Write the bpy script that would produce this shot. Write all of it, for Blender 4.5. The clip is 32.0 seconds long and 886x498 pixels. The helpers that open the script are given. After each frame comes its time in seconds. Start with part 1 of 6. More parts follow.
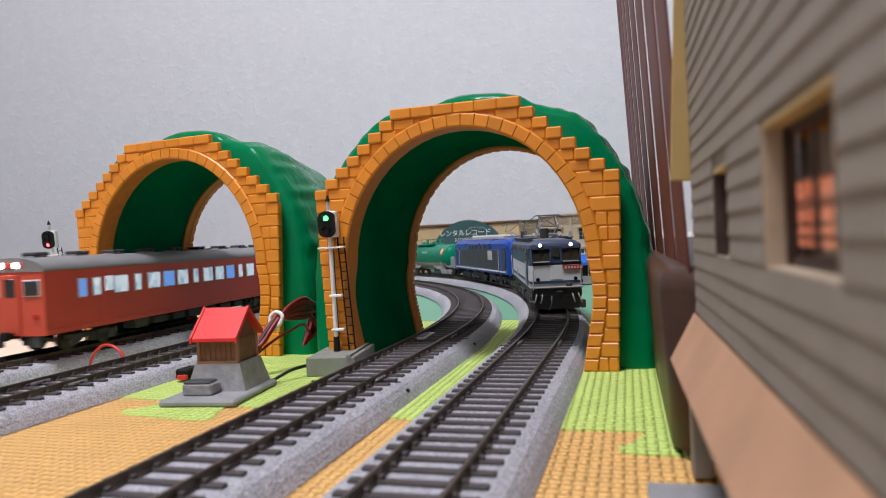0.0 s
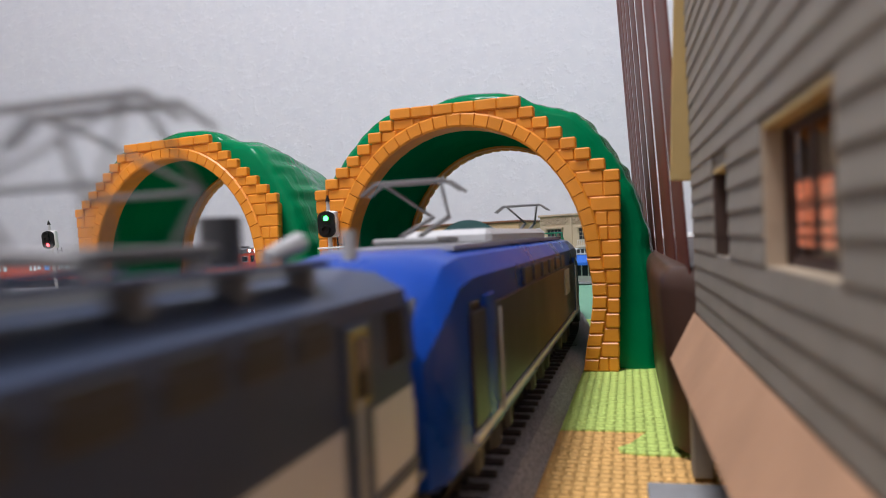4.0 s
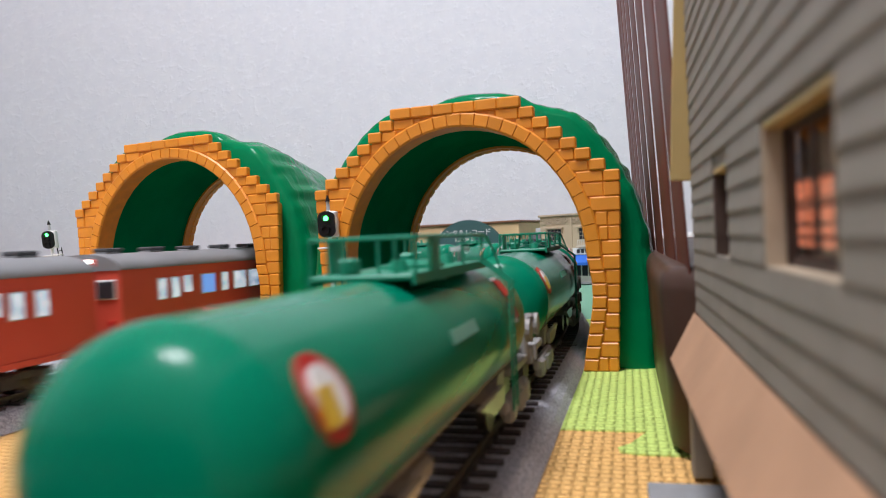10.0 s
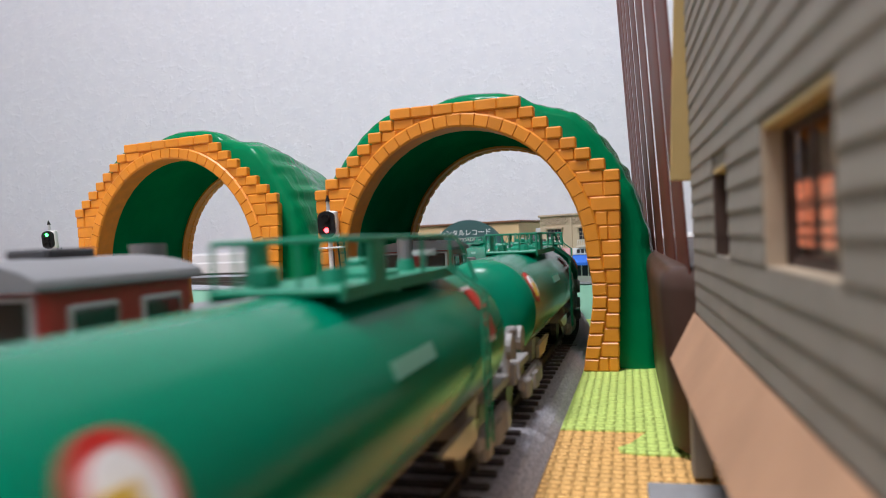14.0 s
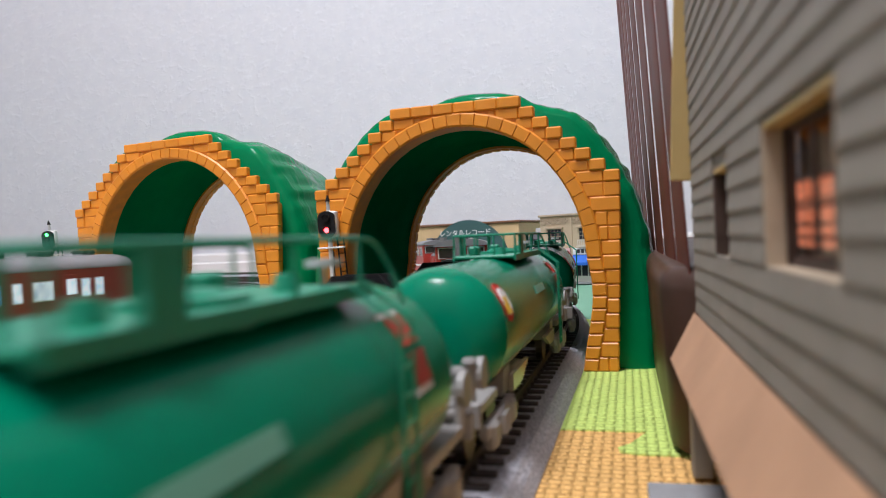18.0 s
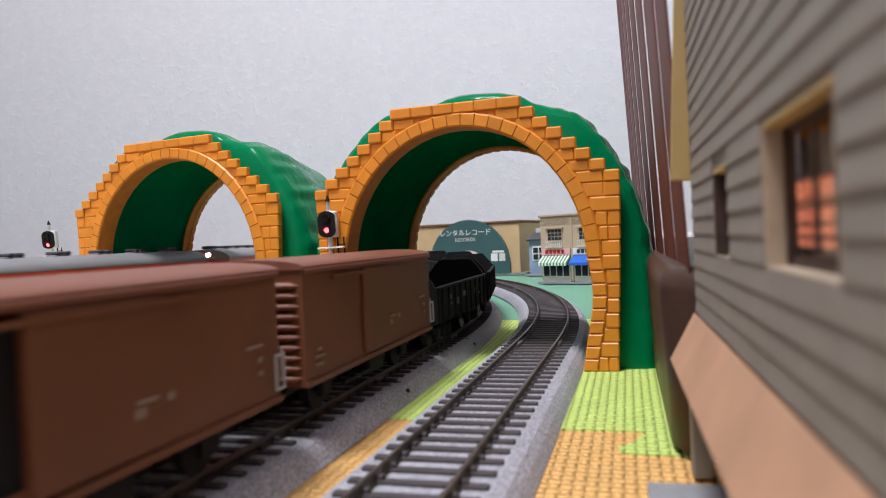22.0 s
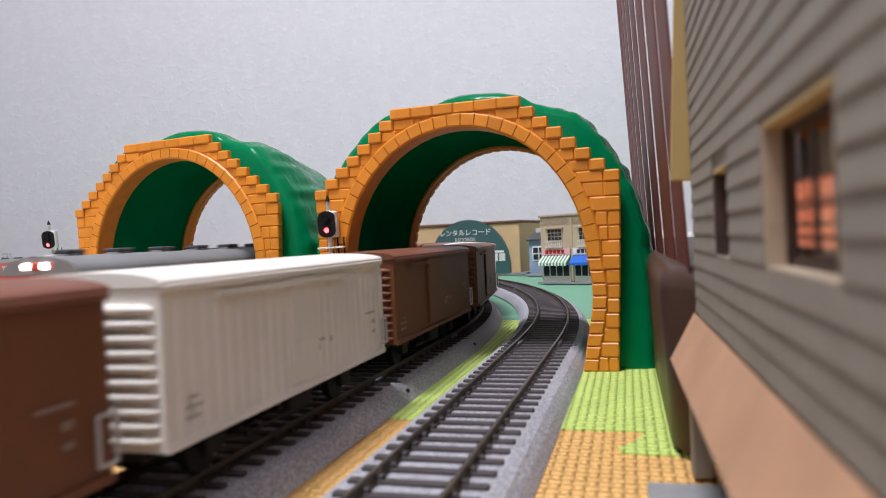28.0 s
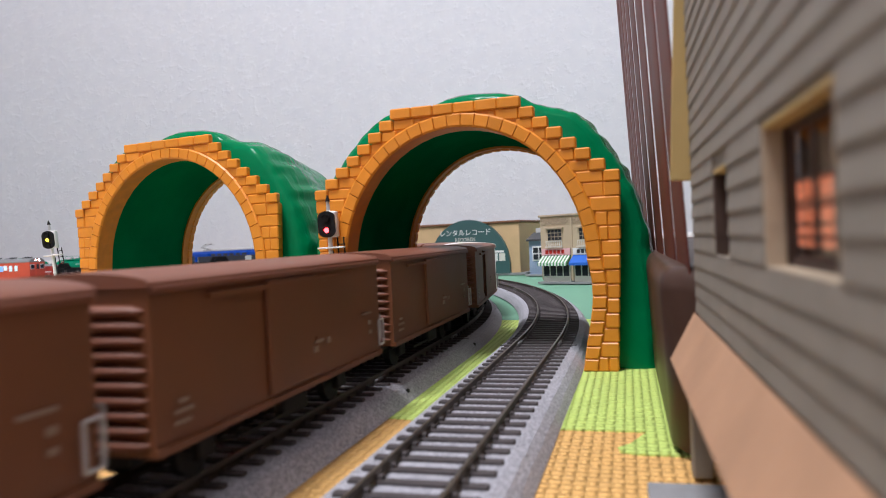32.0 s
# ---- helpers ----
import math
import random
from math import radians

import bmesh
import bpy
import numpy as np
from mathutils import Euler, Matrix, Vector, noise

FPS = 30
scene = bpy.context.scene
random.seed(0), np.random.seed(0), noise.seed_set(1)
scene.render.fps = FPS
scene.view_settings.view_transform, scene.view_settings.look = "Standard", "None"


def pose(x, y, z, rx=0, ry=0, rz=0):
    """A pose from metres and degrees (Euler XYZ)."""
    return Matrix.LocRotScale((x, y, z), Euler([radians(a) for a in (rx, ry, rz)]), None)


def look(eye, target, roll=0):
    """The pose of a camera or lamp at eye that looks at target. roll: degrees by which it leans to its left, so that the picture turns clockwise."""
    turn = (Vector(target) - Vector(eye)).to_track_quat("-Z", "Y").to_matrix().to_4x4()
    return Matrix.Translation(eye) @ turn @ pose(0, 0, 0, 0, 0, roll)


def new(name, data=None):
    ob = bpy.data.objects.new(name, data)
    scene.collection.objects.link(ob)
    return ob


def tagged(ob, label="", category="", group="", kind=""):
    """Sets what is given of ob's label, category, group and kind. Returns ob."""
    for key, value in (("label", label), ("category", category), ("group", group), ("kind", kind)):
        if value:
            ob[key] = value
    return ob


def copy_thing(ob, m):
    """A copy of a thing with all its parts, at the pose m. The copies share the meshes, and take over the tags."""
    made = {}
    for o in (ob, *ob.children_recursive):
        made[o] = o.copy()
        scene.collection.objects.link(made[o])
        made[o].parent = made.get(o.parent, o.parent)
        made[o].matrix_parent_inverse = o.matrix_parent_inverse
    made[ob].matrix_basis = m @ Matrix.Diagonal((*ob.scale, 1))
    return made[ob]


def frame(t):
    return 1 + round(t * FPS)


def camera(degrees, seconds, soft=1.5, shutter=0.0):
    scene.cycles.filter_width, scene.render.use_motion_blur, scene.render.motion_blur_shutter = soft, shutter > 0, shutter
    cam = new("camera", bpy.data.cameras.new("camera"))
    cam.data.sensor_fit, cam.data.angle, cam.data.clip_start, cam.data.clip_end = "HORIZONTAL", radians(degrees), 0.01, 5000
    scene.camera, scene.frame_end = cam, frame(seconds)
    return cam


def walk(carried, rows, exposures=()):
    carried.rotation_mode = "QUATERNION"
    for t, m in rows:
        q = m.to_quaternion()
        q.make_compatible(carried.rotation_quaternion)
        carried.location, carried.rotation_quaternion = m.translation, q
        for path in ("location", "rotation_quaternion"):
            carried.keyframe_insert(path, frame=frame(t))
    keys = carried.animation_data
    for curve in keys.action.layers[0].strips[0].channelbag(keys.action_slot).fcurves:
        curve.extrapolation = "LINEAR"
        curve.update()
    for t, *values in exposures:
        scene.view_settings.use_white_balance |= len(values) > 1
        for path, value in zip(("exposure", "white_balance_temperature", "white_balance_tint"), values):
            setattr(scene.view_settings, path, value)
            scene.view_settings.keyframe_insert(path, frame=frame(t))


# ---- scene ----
# camera: a phone lying low beside the outer track, 55 mm above the mats
EYE = (0.0, 0.0, 0.0551)
cam = camera(65.45, 32.0, soft=0.8, shutter=0.5)
VIEW = look(EYE, (0.0, 1.0, 0.0551 - 0.0139), -2.636)
cam.data.dof.use_dof = True
cam.data.dof.focus_distance, cam.data.dof.aperture_fstop = 0.42, 23.0
walk(cam, [(0.0, VIEW), (32.0, VIEW)], exposures=[(0.0, -0.14), (3.2, -0.12), (5.8, 0.08), (20.5, 0.08), (24.0, 0.02), (29.0, 0.02), (32.0, 0.04)])

# ---- light: a ceiling lamp over the layout, soft room light ----
world = bpy.data.worlds.new("room_air")
scene.world = world
world.use_nodes = True
world.node_tree.nodes["Background"].inputs[0].default_value = (0.80, 0.86, 1.0, 1)
world.node_tree.nodes["Background"].inputs[1].default_value = 0.12


def area_lamp(name, m, size, power, colour, size_y=None):
    lamp = bpy.data.lights.new(name, "AREA")
    lamp.shape = "RECTANGLE" if size_y else "DISK"
    lamp.size = size
    if size_y:
        lamp.size_y = size_y
    lamp.energy, lamp.color = power, colour
    ob = new(name, lamp)
    ob.matrix_world = m
    return ob


area_lamp("ceiling_lamp_light", look((-0.50, -0.25, 2.25), (-0.25, 0.45, 0)), 0.6, 59, (0.985, 0.972, 1.05))

# ---- the plan: w runs across the tracks, u along them ----
TURN = 0.2765
ACROSS = Vector((math.cos(TURN), -math.sin(TURN), 0))
ALONG = Vector((math.sin(TURN), math.cos(TURN), 0))
RAIL_TOP = 0.009


def at(w, u, z=0.0):
    return ACROSS * w + ALONG * u + Vector((0, 0, z))


def set_down(w, u, z=0.0, turn=0.0):
    """Pose whose x runs across the tracks and y along them."""
    return Matrix.Translation(at(w, u, z)) @ Matrix.Rotation(-TURN + radians(turn), 4, "Z")


class Line:
    """A closed loop of track: straights and bends, by arc length. s = 0 beside the camera, s grows into the tunnel."""

    def __init__(self, w, start, radius, inner, far, near):
        # right side straight, bend, far straight, three tighter bends back
        self.legs = []
        p, d = at(w, 0), TURN
        s = 0.0
        plan = [(start, 0), (radius, 90), (far, 0), (inner, 90), (None, 0), (inner, 90), (None, 0), (inner, 90), (near, 0)]
        width = radius + far + inner
        height = near + start + radius + inner
        side = height - 2 * inner
        under = width - 2 * inner
        plan[4], plan[6] = (side, 0), (under, 0)
        for a, deg in plan:
            length = a if deg == 0 else a * radians(deg)
            self.legs.append((s, length, p.copy(), d, a if deg else 0.0))
            if deg == 0:
                p = p + Vector((math.sin(d), math.cos(d), 0)) * a
            else:
                left = Vector((-math.cos(d), math.sin(d), 0))
                centre = p + left * a
                d -= radians(deg)
                p = centre - Vector((-math.cos(d), math.sin(d), 0)) * a
            s += length
        self.length = s

    def place(self, s, off=0.0):
        """Point and heading (clockwise from +y) at arc length s; off to the right."""
        s = s % self.length
        for s0, length, p, d, r in self.legs:
            if s <= s0 + length:
                break
        x = s - s0
        if r == 0:
            q = p + Vector((math.sin(d), math.cos(d), 0)) * x
        else:
            left = Vector((-math.cos(d), math.sin(d), 0))
            centre = p + left * r
            d = d - x / r
            q = centre - Vector((-math.cos(d), math.sin(d), 0)) * r
        return q + Vector((math.cos(d), -math.sin(d), 0)) * off, d


LINE_A = Line(-0.0447, 0.308, 0.885, 0.43, 0.55, 0.25)
LINE_B = Line(-0.0986, 0.320, 0.692, 0.40, 0.66, 0.21)
LINE_C = Line(-0.2155, 0.360, 0.605, 0.37, 0.58, 0.18)
LINE_D = Line(-0.2840, 0.360, 0.560, 0.30, 0.22, 0.14)


# ---- materials ----
def material(name, colour, rough=0.5, metal=0.0, vary=0.0, scale=40.0, bump=0.0, bump_scale=200.0, fine=0.0, coat=0.0, per_piece=0.0, spec=0.5):
    m = bpy.data.materials.new(name)
    m.use_nodes = True
    t = m.node_tree
    b = t.nodes["Principled BSDF"]
    b.inputs["Base Color"].default_value = (*colour, 1)
    b.inputs["Roughness"].default_value = rough
    b.inputs["Metallic"].default_value = metal
    b.inputs["Coat Weight"].default_value = coat
    b.inputs["Specular IOR Level"].default_value = spec
    co = t.nodes.new("ShaderNodeTexCoord")
    if vary or per_piece:
        n = t.nodes.new("ShaderNodeTexNoise")
        n.inputs["Scale"].default_value = scale
        n.inputs["Detail"].default_value = 6
        t.links.new(co.outputs["Object"], n.inputs["Vector"])
        hsv = t.nodes.new("ShaderNodeHueSaturation")
        hsv.inputs["Color"].default_value = (*colour, 1)
        mr = t.nodes.new("ShaderNodeMapRange")
        mr.inputs["From Min"].default_value, mr.inputs["From Max"].default_value = 0.3, 0.7
        mr.inputs["To Min"].default_value, mr.inputs["To Max"].default_value = 1 - vary, 1 + vary
        t.links.new(n.outputs["Fac"], mr.inputs["Value"])
        value = mr.outputs["Result"]
        if per_piece:
            info = t.nodes.new("ShaderNodeObjectInfo")
            mr2 = t.nodes.new("ShaderNodeMapRange")
            mr2.inputs["To Min"].default_value, mr2.inputs["To Max"].default_value = 1 - per_piece, 1 + per_piece
            t.links.new(info.outputs["Random"], mr2.inputs["Value"])
            mul = t.nodes.new("ShaderNodeMath")
            mul.operation = "MULTIPLY"
            t.links.new(value, mul.inputs[0])
            t.links.new(mr2.outputs["Result"], mul.inputs[1])
            value = mul.outputs[0]
        t.links.new(value, hsv.inputs["Value"])
        t.links.new(hsv.outputs["Color"], b.inputs["Base Color"])
        # wear shows in the gloss too
        mr3 = t.nodes.new("ShaderNodeMapRange")
        mr3.inputs["To Min"].default_value, mr3.inputs["To Max"].default_value = max(rough - 0.1, 0.03), min(rough + 0.12, 1)
        t.links.new(n.outputs["Fac"], mr3.inputs["Value"])
        t.links.new(mr3.outputs["Result"], b.inputs["Roughness"])
    if bump:
        n2 = t.nodes.new("ShaderNodeTexNoise")
        n2.inputs["Scale"].default_value = bump_scale
        n2.inputs["Detail"].default_value = 5
        t.links.new(co.outputs["Object"], n2.inputs["Vector"])
        bp = t.nodes.new("ShaderNodeBump")
        bp.inputs["Strength"].default_value = bump
        bp.inputs["Distance"].default_value = fine or 0.0005
        t.links.new(n2.outputs["Fac"], bp.inputs["Height"])
        t.links.new(bp.outputs["Normal"], b.inputs["Normal"])
    return m


def glow(name, colour, strength):
    m = bpy.data.materials.new(name)
    m.use_nodes = True
    b = m.node_tree.nodes["Principled BSDF"]
    b.inputs["Base Color"].default_value = (*[min(c, 0.8) for c in colour], 1)
    b.inputs["Emission Color"].default_value = (*colour, 1)
    b.inputs["Emission Strength"].default_value = strength
    return m


def ballast_material():
    """Moulded grey ballast with dark and light grains."""
    m = material("grey_ballast", (0.27, 0.28, 0.31), 0.9)
    t = m.node_tree
    b = t.nodes["Principled BSDF"]
    co = t.nodes.new("ShaderNodeTexCoord")
    v = t.nodes.new("ShaderNodeTexVoronoi")
    v.inputs["Scale"].default_value = 1900
    t.links.new(co.outputs["Object"], v.inputs["Vector"])
    r = t.nodes.new("ShaderNodeValToRGB")
    r.color_ramp.elements[0].color = (0.24, 0.24, 0.27, 1)
    r.color_ramp.elements[1].color = (0.64, 0.635, 0.68, 1)
    e = r.color_ramp.elements.new(0.5)
    e.color = (0.43, 0.43, 0.47, 1)
    t.links.new(v.outputs["Color"], r.inputs["Fac"])
    n = t.nodes.new("ShaderNodeTexNoise")
    n.inputs["Scale"].default_value = 25
    t.links.new(co.outputs["Object"], n.inputs["Vector"])
    mr = t.nodes.new("ShaderNodeMapRange")
    mr.inputs["To Min"].default_value, mr.inputs["To Max"].default_value = 0.75, 1.2
    t.links.new(n.outputs["Fac"], mr.inputs["Value"])
    hsv = t.nodes.new("ShaderNodeHueSaturation")
    t.links.new(r.outputs["Color"], hsv.inputs["Color"])
    t.links.new(mr.outputs["Result"], hsv.inputs["Value"])
    t.links.new(hsv.outputs["Color"], b.inputs["Base Color"])
    bp = t.nodes.new("ShaderNodeBump")
    bp.inputs["Strength"].default_value = 0.9
    bp.inputs["Distance"].default_value = 0.0006
    t.links.new(v.outputs["Distance"], bp.inputs["Height"])
    t.links.new(bp.outputs["Normal"], b.inputs["Normal"])
    return m


MAT = {}


def mat(name, *a, **k):
    MAT[name] = material(name, *a, **k)


mat("orange_brick", (0.76, 0.275, 0.022), 0.38, vary=0.06, scale=120, bump=0.15, bump_scale=900, per_piece=0.06)
mat("orange_mortar", (0.66, 0.22, 0.02), 0.5, vary=0.1, scale=200)
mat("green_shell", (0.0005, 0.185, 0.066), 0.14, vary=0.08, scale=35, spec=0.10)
# same plastic, the tunnel's inner shade put in as darker, glossless green
mat("green_inner_shade", (0.0008, 0.160, 0.062), 0.5, vary=0.15, scale=35, spec=0.0)
def running_folds(m):
    """Fine flowing ridges pressed into the plastic hill, running down its flanks."""
    t = m.node_tree
    co = t.nodes.new("ShaderNodeTexCoord")
    mp = t.nodes.new("ShaderNodeMapping")
    mp.inputs["Scale"].default_value = (60, 210, 38)
    t.links.new(co.outputs["Object"], mp.inputs["Vector"])
    n = t.nodes.new("ShaderNodeTexNoise")
    n.inputs["Scale"].default_value, n.inputs["Detail"].default_value, n.inputs["Distortion"].default_value = 1.0, 2.5, 0.8
    t.links.new(mp.outputs["Vector"], n.inputs["Vector"])
    bp = t.nodes.new("ShaderNodeBump")
    bp.inputs["Strength"].default_value, bp.inputs["Distance"].default_value = 0.45, 0.0018
    t.links.new(n.outputs["Fac"], bp.inputs["Height"])
    t.links.new(bp.outputs["Normal"], t.nodes["Principled BSDF"].inputs["Normal"])


running_folds(MAT["green_shell"])
MAT["ballast"] = ballast_material()
mat("sleeper", (0.060, 0.050, 0.050), 0.7, vary=0.25, scale=300, bump=0.4, bump_scale=1500, fine=0.0002)
mat("rail", (0.105, 0.085, 0.064), 0.45, metal=0.6, vary=0.3, scale=90, bump=0.2, bump_scale=600, fine=0.0001)
mat("mat_lime", (0.60, 0.78, 0.19), 0.7, vary=0.06, scale=60, bump=0.3, bump_scale=900)
mat("mat_orange", (0.83, 0.48, 0.155), 0.7, vary=0.06, scale=60, bump=0.3, bump_scale=900)
mat("sheet_green", (0.16, 0.36, 0.24), 0.8, vary=0.05, scale=8, bump=0.2, bump_scale=400)
mat("sheet_beige", (0.72, 0.57, 0.42), 0.8, vary=0.05, scale=8, bump=0.2, bump_scale=400)
mat("sheet_meadow", (0.30, 0.50, 0.12), 0.8, vary=0.08, scale=14, bump=0.2, bump_scale=400)
mat("floor_wood", (0.30, 0.19, 0.11), 0.5, vary=0.25, scale=6)
mat("board_white", (0.78, 0.77, 0.76), 0.45, vary=0.03, scale=5)
mat("siding", (0.248, 0.222, 0.182), 0.7, vary=0.10, scale=90, bump=0.4, bump_scale=300, fine=0.0003, per_piece=0.05)
mat("siding_trim", (0.42, 0.33, 0.23), 0.7, vary=0.12, scale=120, bump=0.3, bump_scale=500)
mat("amber_reflection", (0.55, 0.24, 0.04), 0.6, vary=0.1, scale=200)
mat("tan_board", (0.45, 0.32, 0.12), 0.65, vary=0.08, scale=60)
mat("peach_board", (0.46, 0.265, 0.155), 0.75, vary=0.10, scale=70, bump=0.3, bump_scale=400)
mat("brown_rod", (0.15, 0.045, 0.032), 0.5, vary=0.2, scale=40, spec=0.12)
mat("window_brown", (0.050, 0.026, 0.018), 0.6, vary=0.2, scale=150)
mat("brown_base", (0.066, 0.036, 0.026), 0.42, vary=0.15, scale=30, spec=0.22)
mat("tank_green", (0.0, 0.190, 0.100), 0.20, vary=0.05, scale=30, spec=0.16)
mat("deck_green", (0.004, 0.235, 0.135), 0.40, vary=0.08, scale=60)
mat("wagon_grey", (0.29, 0.28, 0.27), 0.5, vary=0.12, scale=120)
mat("wheel", (0.09, 0.08, 0.07), 0.4, metal=0.7)
mat("black", (0.010, 0.010, 0.011), 0.65, vary=0.2, scale=200, spec=0.2)
mat("dark_grey", (0.045, 0.046, 0.05), 0.55, vary=0.15, scale=120)
mat("roof_grey", (0.20, 0.205, 0.21), 0.6, vary=0.08, scale=60)
mat("light_grey", (0.50, 0.50, 0.50), 0.5, vary=0.05, scale=60)
mat("white", (0.78, 0.78, 0.76), 0.45, vary=0.03, scale=60)
mat("cream", (0.66, 0.64, 0.57), 0.5, vary=0.05, scale=60)
mat("boxcar_brown", (0.172, 0.060, 0.0235), 0.5, vary=0.10, scale=45, bump=0.1, bump_scale=500)
mat("boxcar_roof", (0.190, 0.066, 0.036), 0.5, vary=0.10, scale=45)
mat("loco_blue", (0.042, 0.066, 0.124), 0.35, vary=0.08, scale=50, spec=0.3)
mat("loco_cream", (0.66, 0.68, 0.72), 0.35, vary=0.04, scale=50)
mat("bright_blue", (0.006, 0.055, 0.34), 0.28, vary=0.06, scale=50, spec=0.2)
mat("loco_grey", (0.040, 0.040, 0.052), 0.35, vary=0.06, scale=50, spec=0.3)
mat("train_red", (0.60, 0.078, 0.045), 0.42, vary=0.05, scale=50)
mat("car_maroon", (0.26, 0.050, 0.036), 0.42, vary=0.05, scale=50)
mat("diesel_red", (0.40, 0.042, 0.032), 0.35, vary=0.08, scale=50)
mat("roof_red", (0.72, 0.025, 0.025), 0.4, vary=0.04, scale=120)
mat("hut_wood", (0.19, 0.085, 0.04), 0.65, vary=0.2, scale=150, bump=0.3, bump_scale=700)
mat("concrete", (0.26, 0.265, 0.27), 0.8, vary=0.15, scale=130, bump=0.4, bump_scale=1200, fine=0.0003)
mat("concrete_green", (0.22, 0.23, 0.20), 0.8, vary=0.12, scale=130, bump=0.3, bump_scale=900)
mat("red_plastic", (0.65, 0.035, 0.03), 0.35)
mat("wire_red", (0.22, 0.012, 0.012), 0.4)
mat("wire_black", (0.012, 0.011, 0.012), 0.4)
mat("store_tan", (0.55, 0.38, 0.20), 0.65, vary=0.06, scale=60)
mat("store_green", (0.035, 0.095, 0.095), 0.5, vary=0.05, scale=60)
mat("shop_tan", (0.50, 0.40, 0.27), 0.65, vary=0.06, scale=60)
mat("shop_blue_wall", (0.28, 0.36, 0.50), 0.6)
mat("awning_green", (0.09, 0.30, 0.11), 0.6)
mat("awning_blue", (0.02, 0.13, 0.55), 0.6)
mat("sign_pink", (0.72, 0.42, 0.44), 0.6)
mat("door_pink", (0.70, 0.55, 0.50), 0.6, vary=0.04, scale=60)
mat("dark_glass", (0.03, 0.035, 0.04), 0.12)
mat("sticker_red", (0.50, 0.02, 0.015), 0.4)
mat("sticker_yellow", (0.75, 0.50, 0.05), 0.4)
MAT["window_lit"] = glow("window_lit", (0.60, 0.76, 1.0), 0.65)
def lit_room(m):
    """Lamps, seats and dark gaps of the lit saloon behind a pane."""
    t = m.node_tree
    co = t.nodes.new("ShaderNodeTexCoord")
    mp = t.nodes.new("ShaderNodeMapping")
    mp.inputs["Scale"].default_value = (420, 420, 260)
    t.links.new(co.outputs["Object"], mp.inputs["Vector"])
    n = t.nodes.new("ShaderNodeTexNoise")
    n.inputs["Scale"].default_value, n.inputs["Detail"].default_value = 1.0, 3
    t.links.new(mp.outputs["Vector"], n.inputs["Vector"])
    r = t.nodes.new("ShaderNodeValToRGB")
    r.color_ramp.elements[0].position, r.color_ramp.elements[1].position = 0.36, 0.60
    r.color_ramp.elements[0].color = (0.10, 0.20, 0.42, 1)
    r.color_ramp.elements[1].color = (0.80, 0.90, 1.0, 1)
    t.links.new(n.outputs["Fac"], r.inputs["Fac"])
    t.links.new(r.outputs["Color"], t.nodes["Principled BSDF"].inputs["Emission Color"])


lit_room(MAT["window_lit"])
MAT["head_lamp"] = glow("head_lamp", (1.0, 0.92, 0.70), 5)
MAT["curtain_glow"] = glow("curtain_glow", (1.0, 0.27, 0.13), 1.0)
_t = MAT["curtain_glow"].node_tree
_n = _t.nodes.new("ShaderNodeTexNoise")
_n.inputs["Scale"].default_value, _n.inputs["Detail"].default_value = 600, 5
_r = _t.nodes.new("ShaderNodeValToRGB")
_r.color_ramp.elements[0].position, _r.color_ramp.elements[1].position = 0.35, 0.62
_r.color_ramp.elements[0].color = (0.55, 0.09, 0.04, 1)
_r.color_ramp.elements[1].color = (1.0, 0.36, 0.20, 1)
_t.links.new(_n.outputs["Fac"], _r.inputs["Fac"])
_t.links.new(_r.outputs["Color"], _t.nodes["Principled BSDF"].inputs["Emission Color"])
MAT["signal_green"] = glow("signal_green", (0.05, 1.0, 0.12), 9)
MAT["signal_red"] = glow("signal_red", (1.0, 0.05, 0.06), 9)
MAT["signal_yellow"] = glow("signal_yellow", (1.0, 0.62, 0.03), 9)


def wall_material():
    """Pale grey-blue wallpaper with embossed blotches."""
    m = material("wallpaper", (0.60, 0.61, 0.645), 0.75)
    t = m.node_tree
    b = t.nodes["Principled BSDF"]
    co = t.nodes.new("ShaderNodeTexCoord")
    n = t.nodes.new("ShaderNodeTexNoise")
    n.inputs["Scale"].default_value, n.inputs["Detail"].default_value = 34, 8
    n.inputs["Roughness"].default_value = 0.65
    t.links.new(co.outputs["Object"], n.inputs["Vector"])
    r = t.nodes.new("ShaderNodeValToRGB")
    r.color_ramp.elements[0].position, r.color_ramp.elements[1].position = 0.35, 0.65
    r.color_ramp.elements[0].color = (0.590, 0.600, 0.640, 1)
    r.color_ramp.elements[1].color = (0.630, 0.637, 0.668, 1)
    t.links.new(n.outputs["Fac"], r.inputs["Fac"])
    t.links.new(r.outputs["Color"], b.inputs["Base Color"])
    n2 = t.nodes.new("ShaderNodeTexNoise")
    n2.inputs["Scale"].default_value, n2.inputs["Detail"].default_value = 60, 7
    n2.inputs["Roughness"].default_value = 0.62
    t.links.new(co.outputs["Object"], n2.inputs["Vector"])
    # flat paper with scattered raised flecks
    flecks = t.nodes.new("ShaderNodeMapRange")
    flecks.inputs["From Min"].default_value, flecks.inputs["From Max"].default_value = 0.52, 0.74
    t.links.new(n2.outputs["Fac"], flecks.inputs["Value"])
    bp = t.nodes.new("ShaderNodeBump")
    bp.inputs["Strength"].default_value, bp.inputs["Distance"].default_value = 0.30, 0.0030
    t.links.new(flecks.outputs["Result"], bp.inputs["Height"])
    t.links.new(bp.outputs["Normal"], b.inputs["Normal"])
    return m


MAT["wall"] = wall_material()


# ---- building helpers ----
def part(name, bm, material_name, parent=None, label=""):
    me = bpy.data.meshes.new(name)
    bm.to_mesh(me)
    bm.free()
    me.materials.append(MAT[material_name])
    ob = new(name, me)
    if parent is not None:
        ob.parent = parent
    if label:
        ob["label"] = label
    return ob


